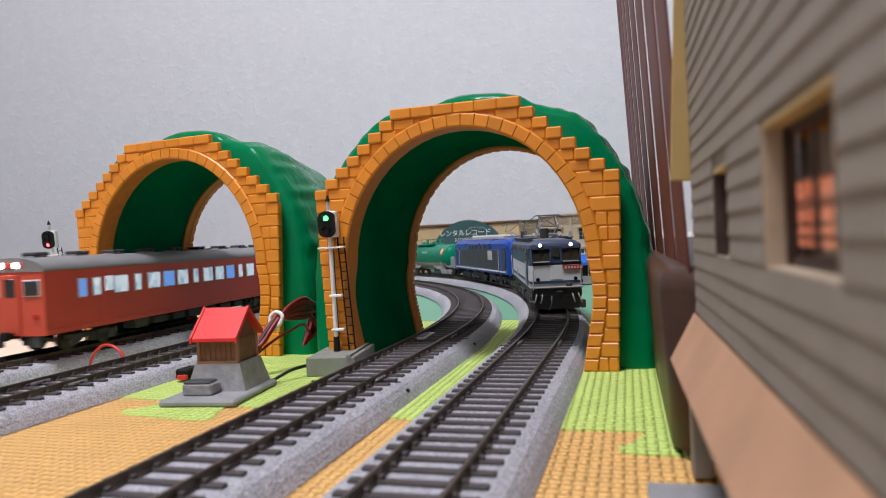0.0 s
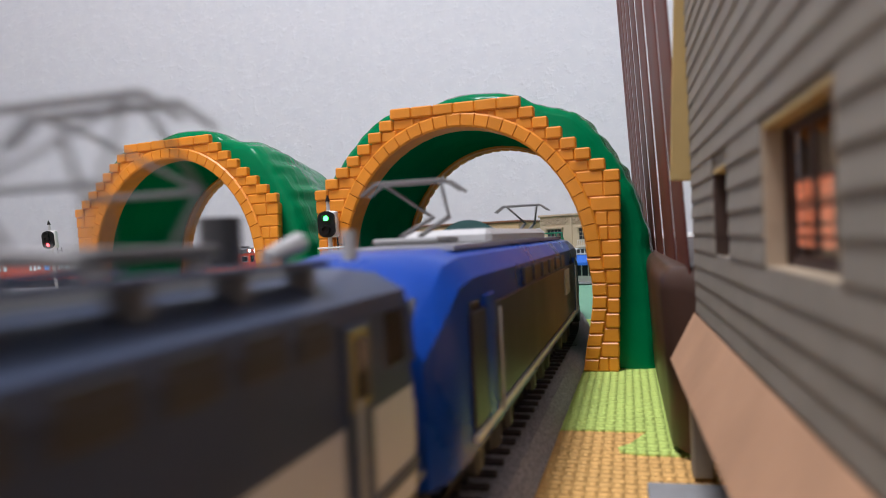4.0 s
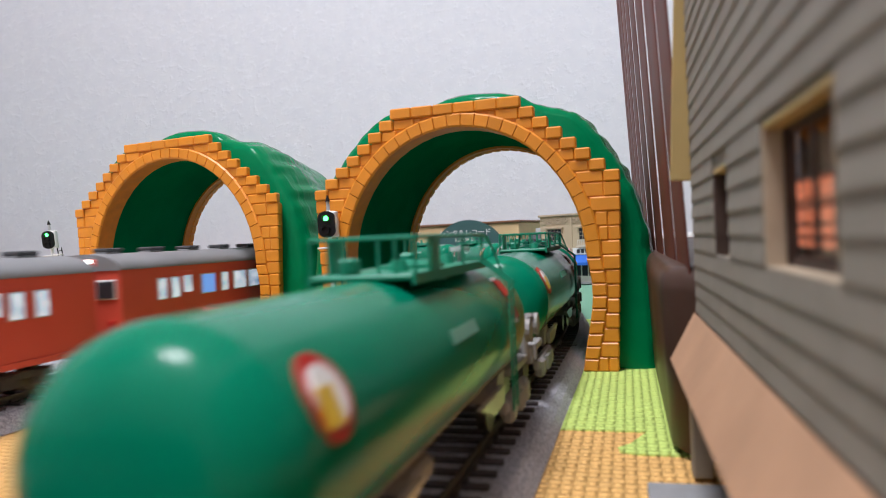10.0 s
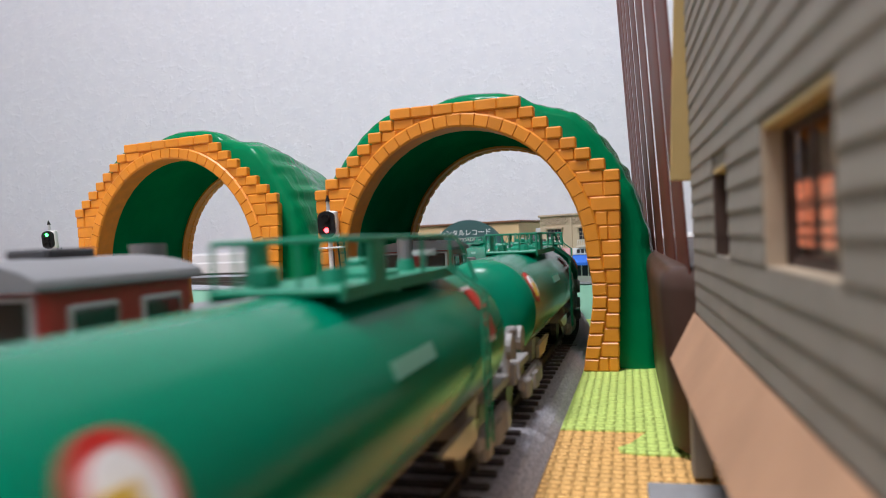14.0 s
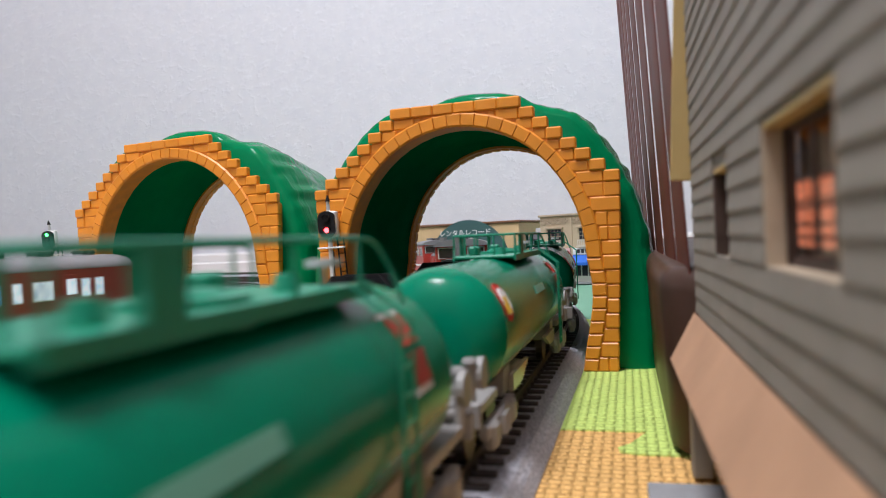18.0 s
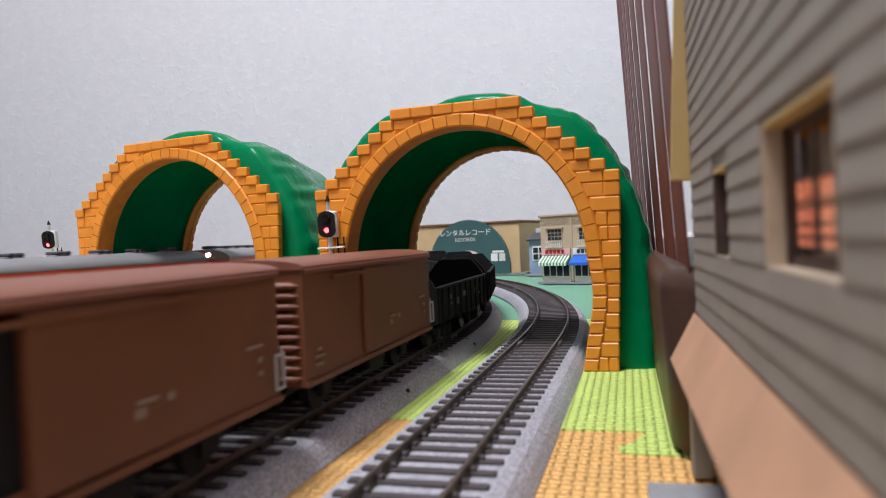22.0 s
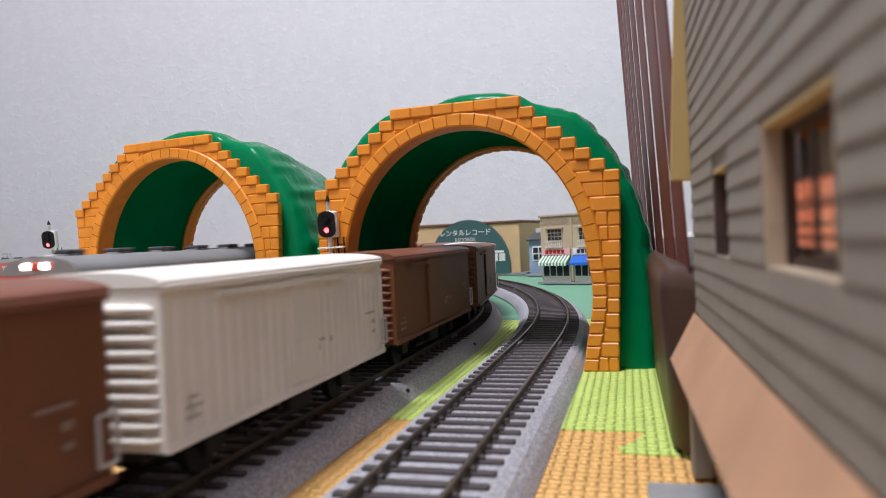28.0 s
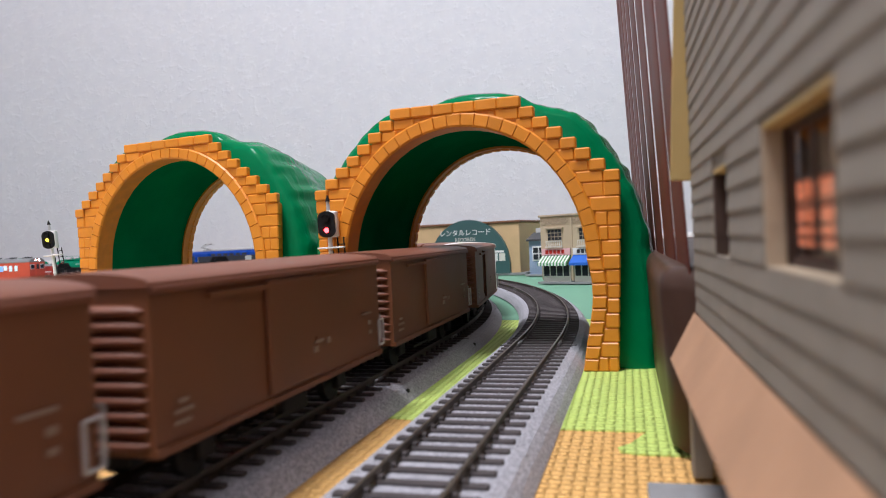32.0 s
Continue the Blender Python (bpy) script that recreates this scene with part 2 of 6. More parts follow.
def root(name, m, label, category, group="", kind=""):
    ob = new(name)
    ob.empty_display_size = 0.02
    ob.matrix_basis = m
    return tagged(ob, label, category, group, kind)


def smooth(ob, degrees=40):
    for p in ob.data.polygons:
        p.use_smooth = True
    ob.data.set_sharp_from_angle(angle=radians(degrees))
    return ob


def add_box(bm, c, s, bevel=0.0, turn=None):
    """Box of size s round c. bevel: chamfered edges. turn: 3x3 or 4x4 turn about c."""
    made = bmesh.ops.create_cube(bm, size=1.0)
    vs = made["verts"]
    for v in vs:
        v.co = Vector((v.co.x * s[0], v.co.y * s[1], v.co.z * s[2]))
    if bevel:
        es = list({e for v in vs for e in v.link_edges})
        out = bmesh.ops.bevel(bm, geom=es + vs, offset=bevel, segments=1, affect="EDGES")
        vs = list({v for f in out["faces"] for v in f.verts} | {v for v in vs if v.is_valid})
    for v in vs:
        q = v.co
        if turn is not None:
            q = turn @ q
        v.co = q + Vector(c)
    return vs


def box(c, s, bevel=0.0, turn=None):
    bm = bmesh.new()
    add_box(bm, c, s, bevel, turn)
    return bm


def add_rod(bm, a, b, r, r2=None, n=10, caps=True):
    a, b = Vector(a), Vector(b)
    d = b - a
    made = bmesh.ops.create_cone(bm, cap_ends=caps, segments=n, radius1=r, radius2=r if r2 is None else r2, depth=d.length)
    m = Matrix.Translation((a + b) / 2) @ d.to_track_quat("Z", "Y").to_matrix().to_4x4()
    bmesh.ops.transform(bm, matrix=m, verts=made["verts"])
    return made["verts"]


def rod(a, b, r, r2=None, n=10):
    bm = bmesh.new()
    add_rod(bm, a, b, r, r2, n)
    return bm


def add_prism(bm, outline, axis, lo, hi):
    """Outline of (a, b) pairs, pushed along an axis from lo to hi. axis x: pairs are (y, z); y: (x, z); z: (x, y)."""
    def co(a, b, c):
        return {"x": (c, a, b), "y": (a, c, b), "z": (a, b, c)}[axis]
    n = len(outline)
    v0 = [bm.verts.new(co(a, b, lo)) for a, b in outline]
    v1 = [bm.verts.new(co(a, b, hi)) for a, b in outline]
    fs = [bm.faces.new(v0), bm.faces.new(v1[::-1])]
    for i in range(n):
        fs.append(bm.faces.new((v0[i], v1[i], v1[(i + 1) % n], v0[(i + 1) % n])))
    bmesh.ops.recalc_face_normals(bm, faces=fs)
    return fs


def prism(outline, axis, lo, hi):
    bm = bmesh.new()
    add_prism(bm, outline, axis, lo, hi)
    return bm


def add_loft(bm, rings, closed=True, caps=True):
    """Skin through rings of points of equal count."""
    rows = [[bm.verts.new(p) for p in ring] for ring in rings]
    n = len(rows[0])
    fs = []
    for a, b in zip(rows, rows[1:]):
        for i in range(n if closed else n - 1):
            fs.append(bm.faces.new((a[i], a[(i + 1) % n], b[(i + 1) % n], b[i])))
    if caps and closed:
        fs.append(bm.faces.new(rows[0][::-1]))
        fs.append(bm.faces.new(rows[-1]))
    bmesh.ops.recalc_face_normals(bm, faces=fs)
    return fs


def loft(rings, closed=True, caps=True):
    bm = bmesh.new()
    add_loft(bm, rings, closed, caps)
    return bm


def tube(points, r, n=8):
    """A bent wire through points."""
    pts = [Vector(p) for p in points]
    fine = []
    for i in range(len(pts) - 1):
        p0, p1, p2, p3 = pts[max(i - 1, 0)], pts[i], pts[i + 1], pts[min(i + 2, len(pts) - 1)]
        for k in range(6):
            t = k / 6
            fine.append(0.5 * ((2 * p1) + (p2 - p0) * t + (2 * p0 - 5 * p1 + 4 * p2 - p3) * t * t + (3 * p1 - p0 - 3 * p2 + p3) * t ** 3))
    fine.append(pts[-1])
    rings = []
    for i, p in enumerate(fine):
        d = (fine[min(i + 1, len(fine) - 1)] - fine[max(i - 1, 0)]).normalized()
        side = d.cross(Vector((0.13, 0.21, 1))).normalized()
        up = side.cross(d)
        rings.append([p + side * (r * math.cos(k * math.tau / n)) + up * (r * math.sin(k * math.tau / n)) for k in range(n)])
    return loft(rings)


# ---- the room ----
def slab(name, corners, z0, z1, material_name, label="", kind="structure", category=""):
    """A flat slab with an outline in (w, u)."""
    bm = bmesh.new()
    lo = [bm.verts.new(at(w, u, z0)) for w, u in corners]
    hi = [bm.verts.new(at(w, u, z1)) for w, u in corners]
    n = len(corners)
    fs = [bm.faces.new(lo[::-1]), bm.faces.new(hi)]
    for i in range(n):
        fs.append(bm.faces.new((lo[i], lo[(i + 1) % n], hi[(i + 1) % n], hi[i])))
    bmesh.ops.recalc_face_normals(bm, faces=fs)
    ob = part(name, bm, material_name)
    return tagged(ob, label, category, "", kind)


def rect(w0, w1, u0, u1):
    return [(w0, u0), (w1, u0), (w1, u1), (w0, u1)]


W0, W1, U0, U1 = -2.5, 0.52, -0.85, 1.62
slab("floor", rect(W0 - 0.1, W1 + 0.1, U0 - 0.1, U1 + 0.1), -0.06, -0.012, "floor_wood", "brown wooden room floor under the play mats", category="floor")
slab("wall_far", rect(W0, W1, U1, U1 + 0.1), -0.012, 2.4, "wall", "pale grey textured wallpaper wall added out of view behind the layout", category="wall")
# unseen near and right walls set close to bounce light onto the trains
slab("wall_near", rect(W0, W1, U0 - 0.1, U0), -0.012, 2.4, "wall", "pale grey textured wallpaper wall added out of view", category="wall")
slab("wall_left", rect(W0 - 0.1, W0, U0 - 0.1, U1 + 0.1), -0.012, 2.4, "wall", "pale grey textured wallpaper wall added out of view", category="wall")
slab("wall_right", rect(W1, W1 + 0.1, U0 - 0.1, U1 + 0.1), -0.012, 2.4, "wall", "pale grey textured wallpaper wall added out of view", category="wall")
slab("ceiling", rect(W0 - 0.1, W1 + 0.1, U0 - 0.1, U1 + 0.1), 2.4, 2.5, "board_white", "plain white ceiling", category="ceiling")
base = prism([(0, -0.012), (-0.014, -0.012), (-0.014, 0.018), (-0.009, 0.022), (-0.009, 0.040), (-0.006, 0.046), (0, 0.046)], "x", W0, W1)
bb = part("baseboard", base, "board_white")
bb.matrix_basis = set_down(0, U1)
tagged(bb, "white moulded baseboard along the wallpapered wall", "baseboard", "", "structure")

# sheets and mats under the tracks
slab("play_sheet", rect(-2.0, 0.45, 0.20, 1.40), -0.012, -0.0012, "sheet_green", "sea-green board under the tracks and shops", "structure", "play sheet")


def blot(name, points, z, material_name, label):
    """A thin painted sheet with a rounded outline."""
    pts = [Vector((*p, 0)) for p in points]
    out = []
    n = len(pts)
    for i in range(n):
        p0, p1, p2, p3 = pts[i - 1], pts[i], pts[(i + 1) % n], pts[(i + 2) % n]
        for k in range(8):
            t = k / 8
            q = 0.5 * ((2 * p1) + (p2 - p0) * t + (2 * p0 - 5 * p1 + 4 * p2 - p3) * t * t + (3 * p1 - p0 - 3 * p2 + p3) * t ** 3)
            out.append((q.x, q.y))
    return slab(name, out, z - 0.0008, z, material_name, label, "structure", "play sheet")


blot("meadow_sheet", [(-1.75, 0.20), (-0.36, 0.44), (-0.50, 0.66), (-0.62, 0.78), (-0.85, 0.86), (-1.7, 0.86)], -0.0008, "sheet_meadow", "meadow-green printed play sheet inside the loop")
blot("sand_sheet", [(-1.65, 0.24), (-0.80, 0.18), (-0.325, 0.26), (-0.345, 0.40), (-0.46, 0.60), (-0.60, 0.71), (-0.80, 0.77), (-1.0, 0.75), (-1.6, 0.70)], -0.0004, "sheet_beige", "sandy beige printed play sheet beside the tracks")

TILE = 0.252


def mat_relief(m):
    """Basket-weave relief pressed into foam: bars along and across by turns, 3.3 mm each."""
    t = m.node_tree
    b = t.nodes["Principled BSDF"]
    co = t.nodes.new("ShaderNodeTexCoord")
    mp = t.nodes.new("ShaderNodeMapping")
    mp.inputs["Rotation"].default_value = (0, 0, TURN)
    mp.inputs["Scale"].default_value = (365, 345, 300)
    t.links.new(co.outputs["Object"], mp.inputs["Vector"])
    sep = t.nodes.new("ShaderNodeSeparateXYZ")
    t.links.new(mp.outputs["Vector"], sep.inputs[0])

    def math_node(op, *ins):
        n = t.nodes.new("ShaderNodeMath")
        n.operation = op
        for k, v in enumerate(ins):
            if isinstance(v, (int, float)):
                n.inputs[k].default_value = v
            else:
                t.links.new(v, n.inputs[k])
        return n.outputs[0]

    x, y = sep.outputs["X"], sep.outputs["Y"]
    parity = math_node("FLOORED_MODULO", math_node("ADD", math_node("FLOOR", x), math_node("FLOOR", y)), 2.0)
    # distance from the middle of the cell, 0 to 1
    ax = math_node("ABSOLUTE", math_node("MULTIPLY_ADD", math_node("FRACT", x), 2.0, -1.0))
    ay = math_node("ABSOLUTE", math_node("MULTIPLY_ADD", math_node("FRACT", y), 2.0, -1.0))
    other = math_node("SUBTRACT", 1.0, parity)
    along = math_node("ADD", math_node("MULTIPLY", ax, other), math_node("MULTIPLY", ay, parity))
    cross = math_node("ADD", math_node("MULTIPLY", ay, other), math_node("MULTIPLY", ax, parity))
    ridge = math_node("SUBTRACT", 1.0, math_node("POWER", cross, 2.5))
    fade = math_node("SUBTRACT", 1.0, math_node("MULTIPLY", 0.45, math_node("POWER", along, 2.0)))
    bp = t.nodes.new("ShaderNodeBump")
    bp.inputs["Strength"].default_value, bp.inputs["Distance"].default_value = 1.0, 0.0015
    t.links.new(math_node("MULTIPLY", ridge, fade), bp.inputs["Height"])
    t.links.new(bp.outputs["Normal"], b.inputs["Normal"])


mat_relief(MAT["mat_lime"])
mat_relief(MAT["mat_orange"])


def foam_mat(corners, material_name, label, z):
    ob = slab("foam_mat", corners, -0.012, z, material_name, label, "", "play mat")
    ob["group"] = "foam mats"
    return ob


EDGE = 0.1952
LIME = "lime green foam puzzle mat with woven relief and dovetail tabs"


def tab(w, u, slope, half, depth):
    """Rounded dovetail tab pointing towards the camera, its root at w on the edge."""
    pts = []
    for dx, dy in ((-half * 0.72, 0.0), (-half * 0.95, -depth * 0.55), (-half * 1.12, -depth * 0.74), (-half * 1.08, -depth * 0.92), (-half * 0.86, -depth), (half * 0.86, -depth), (half * 1.08, -depth * 0.92), (half * 1.12, -depth * 0.74), (half * 0.95, -depth * 0.55), (half * 0.72, 0.0)):
        pts.append((w + dx - dy * slope, u + dy + dx * slope))
    return pts


def left_edge(w):
    return 0.1968 - 0.160 * (w + 0.045)


foam_mat([(-0.297, left_edge(-0.297))] + tab(-0.2560, left_edge(-0.256), -0.16, 0.019, 0.019) + tab(-0.1545, left_edge(-0.1545), -0.16, 0.018, 0.0195)
         + [(-0.0452, left_edge(-0.045)), (-0.0452, EDGE + TILE), (-0.297, EDGE + TILE)], "mat_lime", LIME, 0.0)
foam_mat([(-0.0448, EDGE)] + tab(0.0130, EDGE, 0.0, 0.0180, 0.0200) + tab(0.1140, EDGE, 0.0, 0.0180, 0.0200) + [(0.207, EDGE), (0.207, EDGE + TILE), (-0.0448, EDGE + TILE)], "mat_lime", LIME, 0.0)
foam_mat([(0.2074, EDGE), (0.459, EDGE), (0.459, EDGE + TILE), (0.2074, EDGE + TILE)], "mat_lime", LIME, 0.0)
for row, u in enumerate((EDGE - TILE, EDGE - 2 * TILE, EDGE - 3 * TILE)):
    for w in (-1.809, -1.557, -1.305, -1.053, -0.801, -0.549, -0.297, -0.045, 0.207):
        top = u + TILE + (0.048 if row == 0 and w == -0.297 else 0.0)
        foam_mat(rect(w, w + TILE, u, top), "mat_orange", "orange foam puzzle mat with woven relief", -0.0003 - 0.00004 * (round(w * 100) % 3))


# ---- tracks ----
def sweep(line, s0, s1, section, step, material_name, name, parent):
    """A section of (off, z) points pushed along a line of track."""
    n = max(2, int((s1 - s0) / step))
    rings = []
    for i in range(n + 1):
        s = s0 + (s1 - s0) * i / n
        p, d = line.place(s)
        side = Vector((math.cos(d), -math.sin(d), 0))
        rings.append([p + side * o + Vector((0, 0, z)) for o, z in section])
    return part(name, loft(rings), material_name, parent)


def build_track(line, label, near, far):
    """One loop of track: roadbed, two rails, sleepers one by one where they are seen."""
    track = root("railway_track", Matrix.Identity(4), label, "railway track", "model railway tracks", "structure")
    bed = [(-0.0214, 0.0), (-0.0197, 0.0031), (-0.0178, 0.0051), (-0.0154, 0.0060), (0.0154, 0.0060), (0.0178, 0.0051), (0.0197, 0.0031), (0.0214, 0.0)]
    sweep(line, 0, line.length, bed, 0.03, "ballast", "roadbed", track)
    for side in (-1, 1):
        c = side * 0.00885
        sec = [(c - 0.0007, 0.0064), (c - 0.0007, 0.0067), (c - 0.00022, 0.0070), (c - 0.0004, 0.0082), (c - 0.0004, RAIL_TOP), (c + 0.0004, RAIL_TOP), (c + 0.0004, 0.0082), (c + 0.00022, 0.0070), (c + 0.0007, 0.0067), (c + 0.0007, 0.0064)]
        sweep(line, 0, line.length, sec, 0.03, "rail", "rail", track)
    pitch = 0.0075
    bm = box((0, 0, 0), (0.0296, 0.0023, 0.0013), 0.0002)
    for side in (-1, 1):
        for o in (-1, 1):
            add_box(bm, (side * 0.00885 + o * 0.0012, 0, 0.0010), (0.0011, 0.0015, 0.0010))
    one = part("sleeper", bm, "sleeper", track)
    rest = []
    n = int(line.length / pitch)
    first = True
    for i in range(n):
        s = i * pitch + 0.003
        p, d = line.place(s)
        m = Matrix.Translation(p + Vector((0, 0, 0.0062))) @ Matrix.Rotation(-d, 4, "Z")
        if near < s < far:
            ob = one if first else new("sleeper", one.data)
            first = False
            ob.parent = track
            ob.matrix_basis = m
        else:
            rest.append(m)
    verts, faces = [], []
    for m in rest:
        k = len(verts)
        for z in (-0.0006, 0.0008):
            for x, y in ((-0.0148, -0.00115), (0.0148, -0.00115), (0.0148, 0.00115), (-0.0148, 0.00115)):
                verts.append(m @ Vector((x, y, z)))
        faces += [(k + 4, k + 5, k + 6, k + 7), (k, k + 1, k + 5, k + 4), (k + 1, k + 2, k + 6, k + 5), (k + 2, k + 3, k + 7, k + 6), (k + 3, k, k + 4, k + 7)]
    me = bpy.data.meshes.new("sleeper_row")
    me.from_pydata(verts, [], faces)
    me.materials.append(MAT["sleeper"])
    row = new("sleeper_row", me)
    row.parent = track
    row["kind"] = "stuff"
    return track


build_track(LINE_A, "model railway track on grey moulded ballast with brown rails, outer loop", 0.08, 1.5)
build_track(LINE_B, "model railway track on grey moulded ballast with brown rails, second loop", 0.05, 1.4)
build_track(LINE_C, "model railway track on grey moulded ballast with weathered rails, third loop", 0.10, 0.9)
build_track(LINE_D, "model railway track on grey moulded ballast with brown rails, inner loop", 0.12, 0.9)


# ---- tunnels ----
def arch_point(a, grow=0.0):
    """The inner arch: a from 0 (right foot) to 1 (left foot)."""
    foot, mid, half, rise = 0.0490, 0.045, 0.0520, 0.0565
    leg = 0.28
    if a < leg or a > 1 - leg:
        k = a / leg if a < leg else (1 - a) / leg
        z = mid * k
        x = foot + (half - foot) * math.sin(k * math.pi / 2)
        x += 0.0022 * math.sin(math.pi * k ** 1.6) + grow
    else:
        th = (a - leg) / (1 - 2 * leg) * math.pi
        return ((half + grow) * math.cos(th), mid + (rise + grow) * math.sin(th))
    return (x if a < 0.5 else -x, z)


def build_tunnel(w, u, turn, label, wide=1.0, high=1.0, depth=0.086):
    tun = root("toy_tunnel", set_down(w, u, 0, turn), label, "toy tunnel", "toy tunnels")
    # portal backing, arch cut out
    for name, y0, y1 in (("portal", -0.0018, 0.0090), ("rear_portal", depth - 0.0090, depth)):
        bm = bmesh.new()
        inner = [arch_point(i / 60, 0.0003) for i in range(61)]
        outer = []
        for i in range(61):
            x, z = arch_point(i / 60, 0.0)
            if i <= 16:
                ox, oz = 0.0648 - 0.0030 * (1 - i / 16), z / arch_point(16 / 60)[1] * 0.0740
            elif i >= 44:
                ox, oz = -0.0648 + 0.0030 * (i - 44) / 16, z / arch_point(44 / 60)[1] * 0.0740
            else:
                f = (i - 16) / 28
                ox = 0.0655 - 0.131 * f
                oz = 0.0740 + min(0.0370, (0.0655 - abs(ox)) * 0.85)
            outer.append((ox, oz))
        rows = []
        for y in (y0, y1):
            rows.append(([bm.verts.new((x, y, z)) for x, z in inner], [bm.verts.new((x, y, z)) for x, z in outer]))
        fs = []
        for i in range(60):
            for q in ((rows[0][0], rows[0][1]), (rows[1][0], rows[1][1]), (rows[0][0], rows[1][0]), (rows[0][1], rows[1][1])):
                fs.append(bm.faces.new((q[0][i], q[0][i + 1], q[1][i + 1], q[1][i])))
        for i in (0, 60):
            fs.append(bm.faces.new((rows[0][0][i], rows[0][1][i], rows[1][1][i], rows[1][0][i])))
        bmesh.ops.recalc_face_normals(bm, faces=fs)
        body = part(name, bm, "orange_mortar", tun)
        if name == "portal":
            portal = body
        else:
            rear = body

    rnd = random.Random(int(abs(w) * 900))

    def brick(x0, x1, z0, z1, parent, y=-0.0024):
        g = 0.00003 + rnd.uniform(0, 0.00005)
        ob = part("brick", box(((x0 + x1) / 2, y + 0.0018 + rnd.uniform(-0.0002, 0.0003), (z0 + z1) / 2), (x1 - x0 - 2 * g, 0.0036, z1 - z0 - 2 * g), 0.0005), "orange_brick", parent)
        return ob

    # ring of wedge bricks over the arch
    n = 29
    for i in range(n):
        a0, a1 = 0.281 + 0.438 * i / n, 0.281 + 0.438 * (i + 1) / n
        b0, b1 = a0 + 0.00012, a1 - 0.00012
        bm = bmesh.new()
        vs = []
        for y, sh in ((0.0008, 0.0), (-0.0024, 0.0), (-0.0030, 0.0007)):
            vs.append([(*arch_point(b0 + sh * 0.6, 0.0004 + sh), y), (*arch_point(b1 - sh * 0.6, 0.0004 + sh), y), (*arch_point(b1 - sh * 0.6, 0.0062 - sh), y), (*arch_point(b0 + sh * 0.6, 0.0062 - sh), y)])
        add_loft(bm, [[Vector((x, y, z)) for x, z, y in ring] for ring in vs])
        part("brick", bm, "orange_brick", portal)
    # legs: a column of square blocks along the opening, bricks breaking joint outside it
    rows_ = 13
    hh = 0.0749 / rows_

    def inner(z):
        if z < 0.045:
            return arch_point(0.28 * max(0.0, z) / 0.045)[0]
        return arch_point(0.28 + 0.44 * math.asin(min(1, (z - 0.045) / 0.0565)) / math.pi)[0]

    def outer_edge(z):
        return 0.0664 - 0.0034 * (1 - z / 0.0749) ** 1.3

    for side in (-1, 1):
        for r in range(9):
            z = r * 0.0050
            a0, a1, t_ = inner(z) + 0.0003, inner(z + 0.0050) + 0.0003, 0.0056
            bm = bmesh.new()
            rings = []
            for y, sh in ((0.0008, 0.0), (-0.0025, 0.0), (-0.0030, 0.0005)):
                rings.append([Vector((side * x, y, q)) for x, q in ((a0 + sh, z + 0.00012 + sh), (a0 + t_ - sh, z + 0.00012 + sh), (a1 + t_ - sh, z + 0.00488 - sh), (a1 + sh, z + 0.00488 - sh))])
            add_loft(bm, rings)
            part("brick", bm, "orange_brick", portal)
        for r in range(rows_):
            z = hh * r + (0.0 if r else 0.0)
            zm_ = z + hh / 2
            inx = inner(zm_) + (0.0060 if zm_ < 0.0455 else 0.0062)
            out = outer_edge(zm_)
            if out - inx < 0.0012:
                continue
            cut = inx + (out - inx) * (0.5, 0.0, 0.56, 0.0, 0.45)[r % 5]
            for a, b in ([(inx, cut), (cut, out)] if cut - inx > 0.002 and out - inx > 0.007 else [(inx, out)]):
                brick(min(side * a, side * b), max(side * a, side * b), z, z + hh, portal)
    # stepped courses above the legs
    for k in range(8):
        z0, z1 = 0.0749 + 0.00464 * k, 0.0749 + 0.00464 * (k + 1)
        edge = 0.0665 - 0.00545 * (k + 0)
        zz = max(0.0, min(1.0, ((z0 + z1) / 2 - 0.045) / (0.0565 + 0.0056)))
        ring = 0.0576 * math.sqrt(max(0.0, 1 - zz * zz)) if k < 7 else 0.0
        x = edge
        j = 0
        while x > ring + 0.0005:
            wid = min(0.0064 if j == 0 and k < 7 else 0.0096, x - max(ring, 0.0))
            if x - wid - ring < 0.003:
                wid = x - ring
            for side in (-1, 1):
                # the outermost brick of each step stands proud of the others
                y = -0.0031 if j == 0 or k == 7 else -0.0023
                if side > 0:
                    brick(x - wid, x, z0, z1, portal, y)
                else:
                    brick(-x, -x + wid, z0, z1, portal, y)
            x -= wid
            j += 1
            if ring == 0 and x < 0.003:
                break
    # rough edge of the rear portal seen from inside
    bm = bmesh.new()
    for i in range(76):
        (xa, za), (xb, zb) = arch_point(i / 76, 0.0012), arch_point((i + 1) / 76, 0.0012)
        turn = Matrix.Rotation(-math.atan2(zb - za, xb - xa), 3, "Y")
        add_box(bm, ((xa + xb) / 2, depth - 0.002, (za + zb) / 2), (math.hypot(xb - xa, zb - za) * 0.90, 0.0046, 0.0030), 0.0005, turn)
    part("brick_edge", bm, "orange_brick", rear)
    # green hill shell: lobed outside, smooth inside
    rnd = random.Random(int(abs(w) * 1000))
    rings_out, rings_in = [], []
